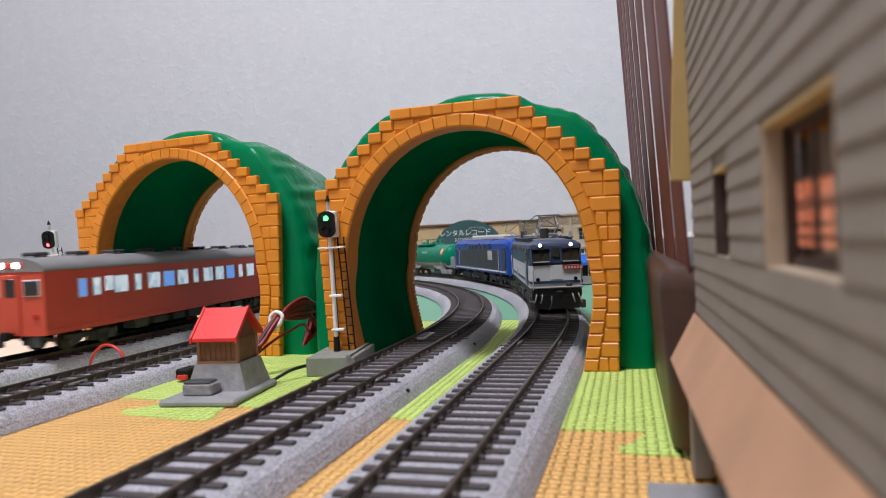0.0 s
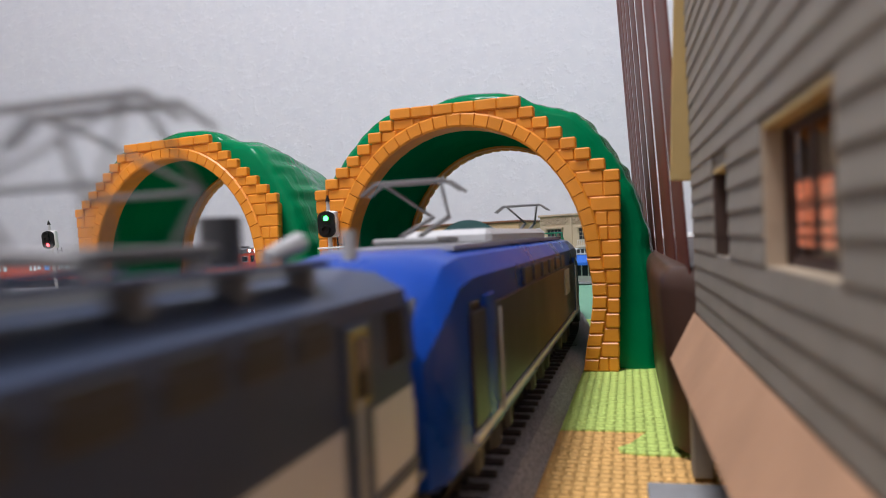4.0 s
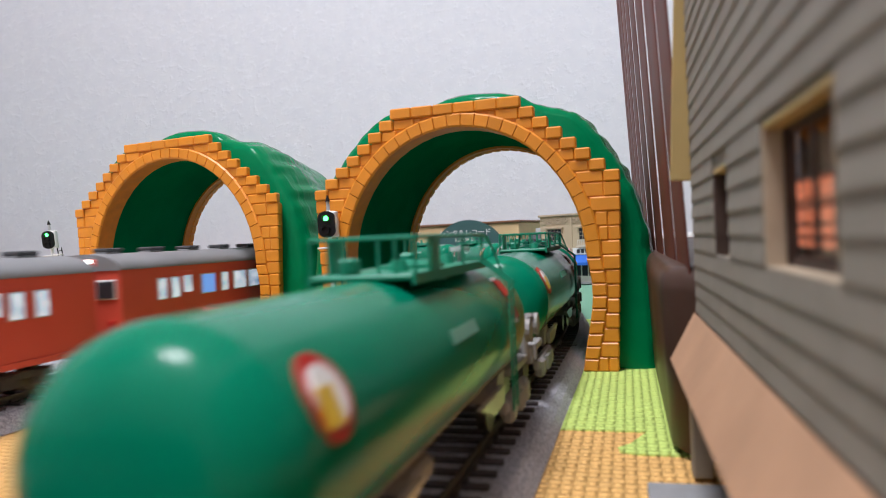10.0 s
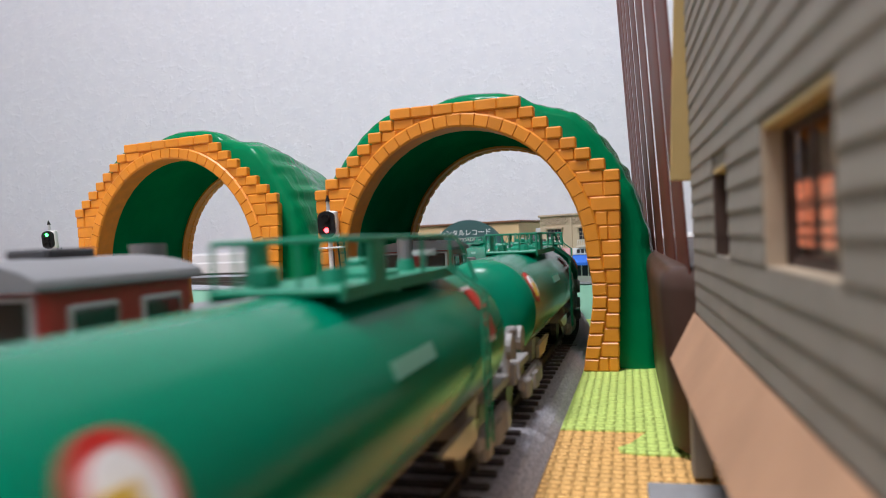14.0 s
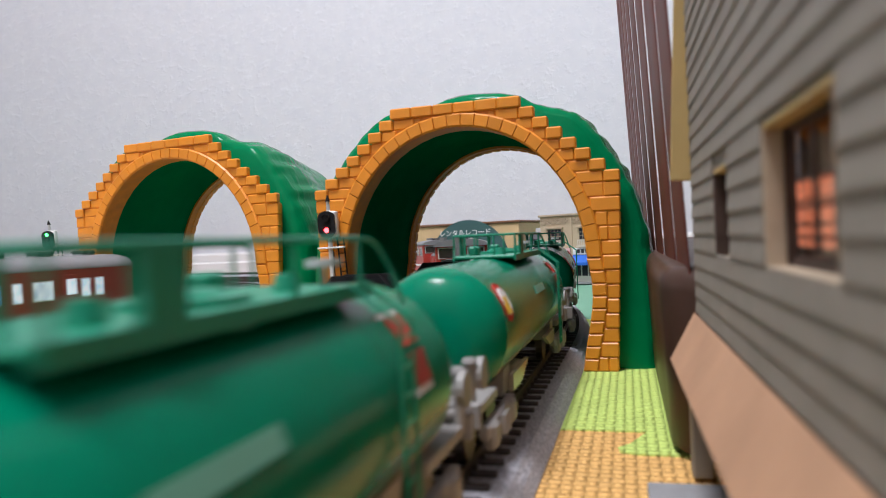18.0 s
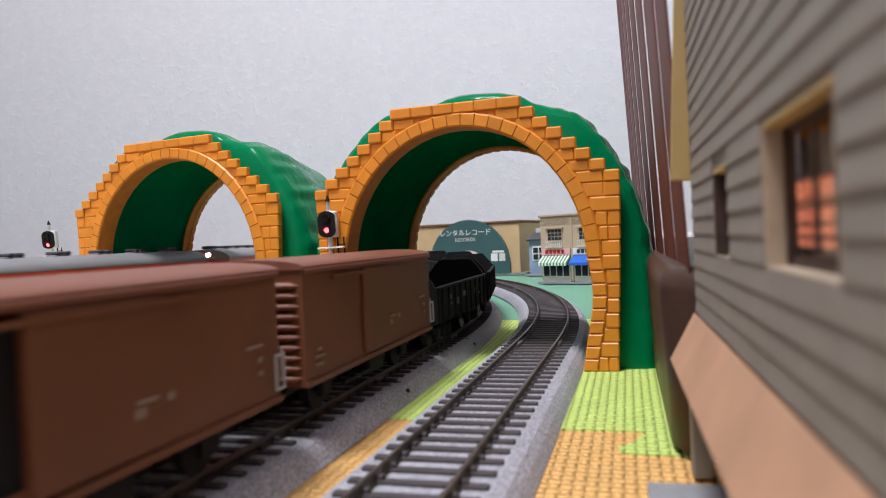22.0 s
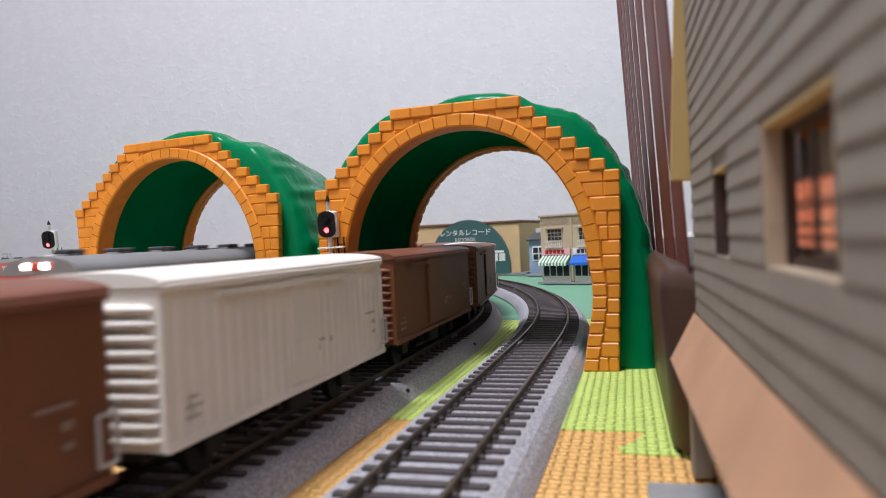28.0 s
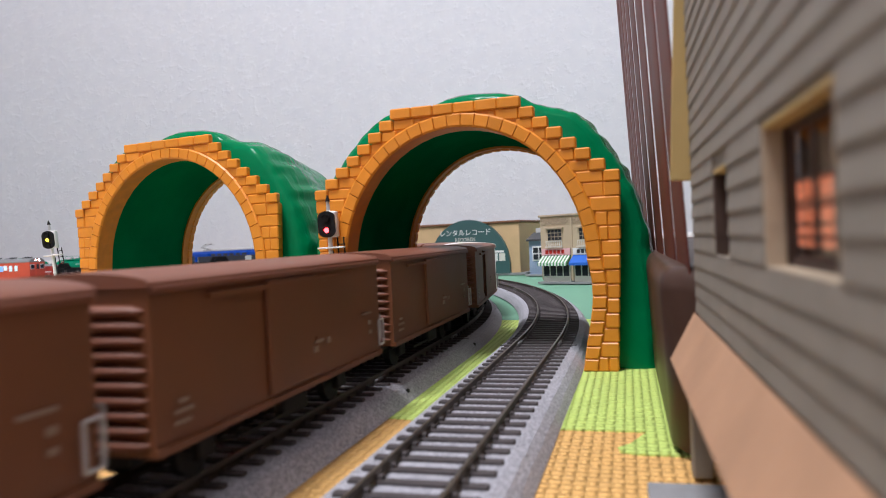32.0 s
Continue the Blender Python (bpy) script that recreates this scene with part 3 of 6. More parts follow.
    for j in range(15):
        f = (0.0, 0.022, 0.06)[j] if j < 3 else (j - 1.2) / 12.8
        y = 0.0045 + (depth - 0.0075) * f
        swell = 0.0003 + 0.0046 * math.sin(math.pi * min(1, f * 1.15)) ** 0.8
        ro, ri = [], []
        for i in range(145):
            a = i / 144
            th = a * math.pi
            cc, ss = math.cos(th), math.sin(th)
            # broad rounded hill: upright flanks, soft shoulders, an uneven crown
            x = ((0.0748 if cc > 0 else 0.0722) + swell) * math.copysign(abs(cc) ** 0.66, cc)
            z = (0.1165 + 0.5 * swell) * ss ** 0.70
            drop = 0.0038 * math.exp(-((x - 0.036 + 0.010 * f) / 0.011) ** 2) + 0.0022 * math.exp(-((x - 0.062) / 0.009) ** 2) + 0.0034 * math.exp(-((x + 0.018 + 0.020 * f) / 0.012) ** 2) + 0.0030 * math.exp(-((x + 0.052) / 0.013) ** 2)
            # running folds down the flanks
            fold = 0.00045 * math.sin(37 * th + 3.0 * f + 1.4 * math.sin(6 * f)) + 0.00035 * math.sin(61 * th - 5.0 * f) + 0.0008 * math.sin(f * 9 + th * 5)
            fold *= math.sin(math.pi * min(1.0, f * 1.3)) ** 0.5
            taper = min(1, z / 0.03)
            x += fold * cc * taper + 0.0014 * math.sin(f * 7 + 1.0) * cc
            z = max(0.0, z - drop * taper + fold * ss * taper - 0.010 * f * ss)
            # the leading rim is rounded over
            rim = (0.0030, 0.0009, 0.0, 0.0)[min(j, 3)]
            x, z = x - rim * cc, max(0.0, z - rim * ss)
            ro.append(Vector((x, y, z)))
            xi, zi = arch_point(a, 0.0012 + 0.0010 * math.sin(math.pi * f))
            ri.append(Vector((xi, y, max(0.0, zi))))
        rings_out.append(ro)
        rings_in.append(ri)
    bm = bmesh.new()
    # the glossy hill outside; inside the same plastic, darkened and dulled for shade
    rings_mid = [[Vector((p.x * 1.012, p.y, p.z * 1.010)) for p in ring] for ring in rings_in]
    add_loft(bm, [o + i[::-1] for o, i in zip(rings_out, rings_mid)])
    smooth(part("hill_shell", bm, "green_shell", tun, "glossy green plastic hill"), 50)
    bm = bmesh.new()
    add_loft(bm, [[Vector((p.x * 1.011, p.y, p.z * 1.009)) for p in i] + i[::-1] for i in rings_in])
    smooth(part("hill_lining", bm, "green_inner_shade", tun, "inside of the green hill, shade put into its colour"), 50)
    if wide != 1.0:
        # the second toy is a little larger: stretch its meshes, not the objects
        for ob in tun.children_recursive:
            ob.data.transform(Matrix(((wide, -0.10, 0, 0), (0, 1, 0, 0), (0, 0, high, 0), (0, 0, 0, 1))))
    return tun


build_tunnel(-0.0722, 0.2824, -2.2, "orange brick toy tunnel with glossy green hill over two tracks")
build_tunnel(-0.2440, 0.3220, -8.2, "orange brick toy tunnel with glossy green hill beside sand sheet", 1.09, 1.035, 0.080)


# ---- the timber house beside the camera ----
HOUSE = Matrix.Translation((0.05618, 0.15483, 0)) @ Matrix.Rotation(-radians(14.1), 4, "Z")
# house space: x away from the track, y away from the camera (wall ends at y = 0), wall face at x = 0


def build_house():
    h = root("timber_house", HOUSE, "weathered grey clapboard model house with brown window frames beside the track", "model house")
    z0, z1 = 0.0362, 0.150
    back, deep = -0.30, 0.16
    # openings: near y, far y, sill, head
    holes = [(-0.0505, -0.0345, 0.0500, 0.0650), (-0.1045, -0.0760, 0.0502, 0.0668), (-0.2000, -0.1715, 0.0502, 0.0668)]
    thick = 0.0022
    core = bmesh.new()
    ys = sorted({back, 0.0} | {v for q in holes for v in q[:2]})
    zs = sorted({z0 - 0.006, z1} | {v for q in holes for v in q[2:]})
    for ya, yb in zip(ys, ys[1:]):
        for za, zb in zip(zs, zs[1:]):
            ym, zm = (ya + yb) / 2, (za + zb) / 2
            if any(q[0] < ym < q[1] and q[2] < zm < q[3] for q in holes):
                continue
            add_box(core, (thick / 2 + 0.0003, ym, zm), (thick - 0.0004, yb - ya, zb - za))
    wall = part("wall", core, "siding", h)
    # lapped boards: thin upper edge, lower edge a little proud
    pitch = 0.0035
    z = z0
    shade = random.Random(4)
    while z < z1:
        cuts = [(back, 0.0)]
        for q in holes:
            if z + pitch > q[2] + 0.0004 and z < q[3] - 0.0004:
                cuts = [c for a, b in cuts for c in ((a, min(b, q[0])), (max(a, q[1]), b)) if c[1] - c[0] > 0.002]
        lap = 0.00032 + shade.uniform(-0.00006, 0.00008)
        for a, b in cuts:
            board = prism([(0.0006, z - 0.0001), (0.0006, z + pitch), (0.00022, z + pitch), (0.00022 - lap * 0.9, z + 0.0003), (0.0003 - lap, z - 0.0001)], "y", a, b)
            part("clapboard", board, "siding", wall)
        z += pitch
    # sides and corner of the gable end
    part("end_wall", box((deep / 2, -0.0012, (z0 + z1) / 2 - 0.003), (deep - 0.004, 0.0024, z1 - z0 + 0.006)), "siding", h)
    for y in (-0.0025, -0.09, -0.18, back + 0.0025):
        part("rear_post", box((deep - 0.002, y, (z0 + z1) / 2 - 0.006), (0.004, 0.005, z1 - z0 + 0.012)), "siding_trim", h)
    part("inner_floor", box((deep / 2, back / 2, 0.024), (deep - 0.01, -back - 0.01, 0.002)), "siding_trim", h)
    roof = prism([(-0.004, z1), (-0.004, z1 + 0.004), (deep / 2, z1 + 0.05), (deep + 0.01, z1 + 0.004), (deep + 0.01, z1)], "y", back - 0.008, 0.010)
    part("roof", roof, "dark_grey", h)
    # windows set back in the reveals, small panes behind dark brown bars
    for q in holes:
        ya, yb, za, zb = q
        wide = yb - ya > 0.02
        win = part("window", box((0.0017, (ya + yb) / 2, za - 0.0003), (0.0030, yb - ya + 0.0006, 0.0007), 0.0002), "siding_trim", h, "brown wooden window with small panes")
        for y in (ya + 0.0004, yb - 0.0004):
            part("reveal", box((0.0013, y, (za + zb) / 2), (0.0022, 0.0008, zb - za), 0.0001), "siding_trim" if wide else "window_brown", win)
        part("reveal_head", box((0.0013, (ya + yb) / 2, zb - 0.0004), (0.0022, yb - ya - 0.0018, 0.0008), 0.0001), "tan_board", win)
        xs = 0.0030
        for y, wd in ((ya + 0.0010, 0.0020), (yb - 0.0006, 0.0012)):
            part("frame_post", box((xs, y, (za + zb) / 2), (0.0012, wd, zb - za)), "window_brown", win)
        part("frame_head", box((xs, (ya + yb) / 2, zb - 0.0009), (0.0010, yb - ya - 0.0066, 0.0012)), "window_brown", win)
        part("frame_foot", box((xs, (ya + yb) / 2, za + 0.0006), (0.0010, yb - ya - 0.0066, 0.0010)), "window_brown", win)
        if wide:
            part("mullion", box((xs, yb - 0.0112, (za + zb) / 2), (0.0004, 0.0009, zb - za - 0.0040)), "window_brown", win)
        for f in (0.20, 0.40, 0.58):
            part("transom", box((xs + 0.0002, (ya + yb) / 2, za + (zb - za) * f), (0.0004, yb - ya - 0.0066, 0.0004)), "window_brown", win)
        pane = part("pane", box((xs + 0.0012, (ya + yb) / 2, (za + zb) / 2), (0.0003, yb - ya, zb - za)), "pane", win)
        pane.visible_shadow = False
    # patterned paper behind the larger windows, made to glow with no lamp
    for yc in (-0.0818, -0.1772):
        for r in range(3):
            for c in range(2):
                part("curtain", box((0.0052, yc + c * 0.0074, 0.0535 + r * 0.0028), (0.0004, 0.0066, 0.0024)), "curtain_glow", h, "salmon patterned paper square, brightness put in by emission")
        # dark panel put in for the dim room beside the paper
        part("drape", box((0.0062, yc + 0.0190, 0.0585), (0.0010, 0.0150, 0.0190), 0.0003), "window_brown", h, "dark brown panel added for the dim room inside")
        # amber shapes above the paper stand for tunnel bricks mirrored in the pane
        for c in range(2):
            y, z = yc + 0.0040 + c * 0.0092, 0.0682 - 0.0012 * c
            part("lampshade", prism([(y - 0.0034, z), (y, z - 0.0030), (y + 0.0034, z), (y, z + 0.0030)], "x", 0.0056, 0.0070), "amber_reflection", h, "amber shape painted for mirrored tunnel bricks")
    # sloping plank skirt below the boards
    skirt = prism([(-0.0004, 0.0361), (-0.0059, 0.0256), (-0.0053, 0.0252), (0.0004, 0.0354)], "y", back, 0.0)
    part("skirt_board", skirt, "peach_board", h, "bare peach-brown sloping plank")
    for x, y in ((-0.0004, -0.0040), (-0.0004, -0.150), (deep - 0.004, -0.0035), (deep - 0.004, back + 0.01)):
        part("corner_post", box((x, y, 0.0140), (0.0042, 0.0050, 0.0270), 0.0004), "siding", h)
    part("footing", box((0.004, -0.0230, 0.0012), (0.033, 0.0170, 0.0024), 0.0003), "concrete", h, "grey footing slab")
    # tan board that covers the far corner, leaning a little outwards
    lean = Matrix.Rotation(radians(3.2), 3, "Y")
    part("corner_board", box((0.0009, 0.0012, 0.1062), (0.0058, 0.0016, 0.0808), 0.0002, lean), "tan_board", h, "tan vertical board")
    return h


def glass():
    m = bpy.data.materials.new("pane")
    m.use_nodes = True
    b = m.node_tree.nodes["Principled BSDF"]
    b.inputs["Transmission Weight"].default_value = 1.0
    b.inputs["Roughness"].default_value = 0.02
    b.inputs["IOR"].default_value = 1.45
    MAT["pane"] = m


glass()
build_house()


# ---- brown slatted basket with its trough ----
def build_basket():
    k_root = k = root("slatted_basket", set_down(0.005, 0.167, 0, 1.0), "dark brown glossy basket of upright slats on a rounded trough", "basket")
    rings = []
    for z, g in ((0.0, 0.0035), (0.002, 0.0012), (0.030, 0.0004), (0.040, 0.0), (0.043, 0.0002), (0.0455, 0.0016), (0.0462, 0.004)):
        ring = []
        x0, x1, y0, y1, r = g - 0.0004 * z / 0.046, 0.16 - g, g, 0.56 - g, 0.012
        for cx, cy, a0 in ((x1 - r, y0 + r, -90), (x1 - r, y1 - r, 0), (x0 + r, y1 - r, 90), (x0 + r, y0 + r, 180)):
            for i in range(7):
                a = radians(a0 + 15 * i)
                ring.append(Vector((cx + r * math.cos(a), cy + r * math.sin(a), z)))
        rings.append(ring)
    smooth(part("trough", loft(rings), "brown_base", k, "dark brown plastic trough"), 60)
    lean = math.tan(radians(2.5))
    # broad thin slats, set edge to edge with narrow gaps, seen along the row
    for i in range(8):
        yc = 0.0083 + 0.052 * i if i else 0.0185
        bm = bmesh.new()
        wide, thin = 0.0208 if i else 0.0160, 0.0003
        rings = []
        for z in (0.044, 0.2, 0.36):
            xc = 0.0063 - 0.0129 * yc - lean * (z - 0.045)
            rings.append([Vector((xc + thin * math.copysign(abs(math.cos(a)) ** 0.5, math.cos(a)) - 0.0129 * wide * math.sin(a), yc + wide * math.copysign(abs(math.sin(a)) ** 0.3, math.sin(a)), z)) for a in [math.tau * q / 16 for q in range(16)]])
        add_loft(bm, rings)
        smooth(part("slat", bm, "brown_rod", k_root), 60)
    part("top_rail", box((0.0065 - lean * 0.315, 0.28, 0.362), (0.010, 0.55, 0.008), 0.002), "brown_rod", k)
    return k


build_basket()


# ---- the red-roofed hut ----
def build_hut():
    h = root("lineside_hut", set_down(-0.1540, 0.2275, 0, 6), "small lineside hut with red gable roof on grey stepped concrete base", "hut")
    part("base_plate", box((0, -0.0010, 0.0012), (0.0292, 0.0370, 0.0024), 0.0007), "concrete", h)
    plinth = bmesh.new()
    lo, hi, zt = (0.0118, 0.0110), (0.0090, 0.0090), 0.0124
    add_loft(plinth, [[Vector((sx * a, 0.006 + sy * b, z)) for sx, sy in ((1, 1), (-1, 1), (-1, -1), (1, -1))] for a, b, z in ((*lo, 0.0024), (*hi, zt))])
    part("plinth", plinth, "rough_concrete", h)
    step = part("step", box((-0.0035, -0.0088, 0.0046), (0.0115, 0.0075, 0.0044), 0.0006), "rough_concrete", h)
    part("step_tread", box((-0.0035, -0.0092, 0.0071), (0.0102, 0.0062, 0.0008), 0.0002), "dark_grey", step)
    yb = 0.006
    body = part("body", box((0, yb, 0.0172), (0.0146, 0.0150, 0.0096)), "hut_wood", h, "dark brown plank walls")
    for i in range(7):
        part("plank", box((-0.0063 + i * 0.0021, yb - 0.0076, 0.0172), (0.0019, 0.0005, 0.0084), 0.0001), "hut_wood", body)
        part("plank", box((0.0076, yb - 0.0063 + i * 0.0021, 0.0172), (0.0006, 0.0019, 0.0084), 0.0001), "hut_wood", body)
    for x in (-0.0078, 0.0078):
        for y in (-0.0078, 0.0078):
            part("corner_post", box((x, yb + y, 0.0172), (0.0014, 0.0014, 0.0096), 0.0002), "hut_post", body)
    part("sill", box((0, yb - 0.0082, 0.0128), (0.0168, 0.0016, 0.0009), 0.0002), "hut_post", body)
    gable = prism([(yb - 0.0085, 0.0216), (yb, 0.0302), (yb + 0.0085, 0.0216)], "x", -0.0072, 0.0072)
    part("gable", gable, "hut_wood", h)
    roof = part("roof", prism([(yb - 0.0112, 0.0210), (yb, 0.0315), (yb + 0.0112, 0.0210), (yb + 0.0112, 0.0222), (yb, 0.0327), (yb - 0.0112, 0.0222)], "x", -0.0090, 0.0090), "roof_red", h, "bright red smooth gable roof")
    for x in (-0.0090, 0.0090):
        part("bargeboard", prism([(yb - 0.0116, 0.0205), (yb, 0.0312), (yb + 0.0116, 0.0205), (yb + 0.0116, 0.0226), (yb, 0.0332), (yb - 0.0116, 0.0226)], "x", x - 0.0004, x + 0.0004), "roof_red", roof)
    return h


mat("rough_concrete", (0.27, 0.27, 0.275), 0.85, vary=0.2, scale=220, bump=0.9, bump_scale=500, fine=0.0006)
mat("hut_post", (0.26, 0.135, 0.07), 0.65, vary=0.15, scale=150)
build_hut()


# ---- colour light signals ----
def signal(m, height, label, base, lean, lamps, shut):
    """A slim mast with a black oval head. lamps: colours from the top; shut: the added dark discs that hide lamps,
    keyed later.
    """
    s = root("colour_light_signal", m, label, "railway signal", "railway signals")
    foot = 0.0
    if base:
        part("base_block", box((0.0015, 0.002, 0.0040), (0.0210, 0.036, 0.0080), 0.0004), "concrete_green", s, "olive-grey plastic base block")
        part("base_ridge", box((0.0095, 0.0, 0.0084), (0.0016, 0.034, 0.0010)), "concrete_green", s)
        foot = 0.0080
    T = Matrix.Translation((0, 0, foot)) @ Matrix.Rotation(radians(lean), 4, "Y")

    def put(name, bm, material_name, parent=s, lab=""):
        bmesh.ops.transform(bm, matrix=T, verts=bm.verts)
        return part(name, bm, material_name, parent, lab)

    put("mast_foot", rod((0, 0, 0), (0, 0, 0.0065), 0.0016, 0.0012, 10), "black")
    smooth(put("mast", rod((0, 0, 0.006), (0, 0, height), 0.0010, 0.0010, 12), "white"))
    # dark rod painted in as the shaded side of the white mast
    put("mast_shade", rod((0.0007, 0.0006, 0.006), (0.0007, 0.0006, height - 0.018), 0.0006, 0.0006, 8), "dark_grey")
    for z in (0.0095, 0.0245):
        put("clamp", box((0.0012, 0, z), (0.0058, 0.0030, 0.0012), 0.0003), "white")
    put("platform", box((0.0005, 0, height - 0.0165), (0.0115, 0.0046, 0.0008), 0.0002), "white")
    lad = put("ladder", rod((0.0052, 0.001, 0.0), (0.0030, 0.001, height - 0.012), 0.00035, None, 6), "black")
    put("ladder_rail", rod((0.0080, 0.001, 0.0), (0.0058, 0.001, height - 0.012), 0.00035, None, 6), "black", lad)
    n = int(height / 0.0042)
    for i in range(n):
        z = 0.003 + i * 0.0040
        if z > height - 0.014:
            break
        x = 0.0052 - 0.0022 * z / height
        put("rung", rod((x, 0.001, z), (x + 0.0028, 0.001, z), 0.00025, None, 5), "black", lad)
    # head
    zc = height - 0.0062
    outline = []
    for i in range(24):
        a = math.tau * i / 24
        outline.append((0.0038 * math.cos(a) - 0.0004, zc + 0.0030 * math.sin(a) + (0.0028 if math.sin(a) > 0 else -0.0028)))
    head = put("head_plate", prism(outline, "y", -0.0030, -0.0016), "black", s, "black oval signal head")
    put("head_box", box((0.0008, 0.0006, zc), (0.0060, 0.0040, 0.0115), 0.0006), "white", head, "white housing behind the head")
    put("mast_top", rod((0, 0, height - 0.002), (0, 0, height + 0.0040), 0.0008, 0.0008, 8), "light_grey")
    put("finial", rod((0, 0, height + 0.0038), (0, 0, height + 0.0066), 0.0011, 0.0003, 8), "black")
    shutters = []
    for k, colour in enumerate(lamps):
        z = zc + (0.0033 - 0.0033 * k if len(lamps) == 3 else 0.0026 - 0.0052 * k)
        put("lens", rod((-0.0004, -0.0029, z), (-0.0004, -0.0034, z), 0.0012, 0.0010, 14), "signal_" + colour, head, colour + " signal lamp")
        hood = put("hood", prism([(-0.0022, z), (-0.0020, z + 0.0012), (-0.0004, z + 0.0020), (0.0012, z + 0.0012), (0.0014, z), (0.0011, z), (0.0010, z + 0.0010), (-0.0004, z + 0.0017), (-0.0018, z + 0.0010), (-0.0019, z)], "y", -0.0046, -0.0029), "black", head)
    # discs added only to hide glowing lamps that should look unlit
    for k in range(len(lamps) - 1):
        bm = rod((0, -0.00285, 0), (0, -0.0040, 0), 0.0016, 0.0016, 14)
        disc = part("shutter_disc", bm, "black", s)
        shutters.append(disc)
    shut[0] = (shutters, [T @ Vector((-0.0004, 0, zc + (0.0033 - 0.0033 * k if len(lamps) == 3 else 0.0026 - 0.0052 * k))) for k in range(len(lamps))], T.to_3x3())
    return s


NEAR_SIGNAL, LEFT_SIGNAL = [None], [None]
signal(set_down(-0.1296, 0.2786, 0, 8), 0.0622, "slim white colour light signal with ladder on an olive plastic base", True, -1.0, ("green", "red"), NEAR_SIGNAL)
signal(set_down(-0.3669, 0.3678, 0, 14), 0.0731, "leaning white colour light signal with black ladder on the sand sheet", False, -4.4, ("green", "yellow", "red"), LEFT_SIGNAL)


# ---- shops at the far corner ----
def text(body, size, parent, m, material_name, name="lettering"):
    c = bpy.data.curves.new(name, "FONT")
    c.body, c.size, c.extrude = body, size, 0.0002
    c.align_x, c.align_y = "CENTER", "CENTER"
    c.materials.append(MAT[material_name])
    ob = new(name, c)
    ob.parent = parent
    ob.matrix_basis = m
    return ob


UPRIGHT = Matrix.Rotation(radians(90), 4, "X")


def build_record_shop():
    s = root("record_shop", set_down(-0.2400, 0.9900, 0, -10), "tan model record shop with a big dark green round sign front", "model shop")
    part("body", box((-0.006, 0.05, 0.0375), (0.168, 0.10, 0.075), 0.001), "store_tan", s)
    part("roof", box((-0.006, 0.05, 0.0765), (0.173, 0.106, 0.003), 0.0005), "hut_wood", s)
    part("plinth", box((0, 0.048, 0.0015), (0.176, 0.106, 0.003)), "concrete", s)
    pts = [(0.064, 0.003)] + [(0.064 * math.cos(a), 0.014 + 0.068 * math.sin(a)) for a in [math.pi * i / 32 for i in range(33)]] + [(-0.064, 0.003)]
    disc = part("round_front", prism(pts, "y", -0.006, 0.001), "store_green", s, "dark green round shop front")
    pts = [(0.030 * math.cos(a), 0.003 + 0.034 * math.sin(a)) for a in [math.pi * i / 24 for i in range(25)]]
    part("doorway", prism(pts, "y", -0.0075, -0.0058), "door_pink", disc, "pale pink arched doorway panel")
    for x in (-0.0115, 0.0, 0.0115):
        part("panel_bar", box((x, -0.0078, 0.0265), (0.0085, 0.0006, 0.0080)), "dark_grey", disc)
    part("door", box((0, -0.0078, 0.014), (0.020, 0.0008, 0.022)), "dark_glass", disc)
    text("レンタルレコード", 0.0104, disc, Matrix.Translation((-0.004, -0.0064, 0.0628)) @ UPRIGHT, "white")
    text("RECORDS", 0.0074, disc, Matrix.Translation((-0.004, -0.0064, 0.0528)) @ UPRIGHT, "cream")
    part("poster", box((0.041, -0.0064, 0.026), (0.010, 0.0008, 0.011)), "white", disc)
    part("poster", box((0.053, -0.0064, 0.026), (0.009, 0.0008, 0.011)), "cream", disc)
    part("poster_strip", box((0.047, -0.0064, 0.034), (0.018, 0.0008, 0.003)), "white", disc)
    return s


def build_blue_shop():
    s = root("blue_shop", set_down(-0.1290, 0.9350, 0, -8), "narrow blue-grey model shop with pitched roof between its neighbours", "model shop")
    part("body", box((0, 0.03, 0.024), (0.030, 0.06, 0.048)), "shop_blue_wall", s)
    part("upper_wall", box((0, 0.045, 0.056), (0.026, 0.03, 0.018)), "light_grey", s)
    part("roof", prism([(-0.006, 0.047), (-0.006, 0.0495), (0.032, 0.059), (0.032, 0.056)], "x", -0.017, 0.017), "dark_grey", s)
    win = part("window", box((-0.001, -0.001, 0.030), (0.018, 0.002, 0.020)), "white", s)
    for x in (-0.0052, 0.0032):
        for z in (0.0255, 0.0345):
            part("pane", box((x, -0.0024, z), (0.0068, 0.0008, 0.0072)), "dark_glass", win)
    for i in range(6):
        part("board", box((0, -0.0006, 0.003 + i * 0.0028), (0.030, 0.0014, 0.0022)), "shop_blue_wall", s)
    part("plinth", box((0, 0.028, 0.001), (0.040, 0.068, 0.002)), "concrete", s)
    return s


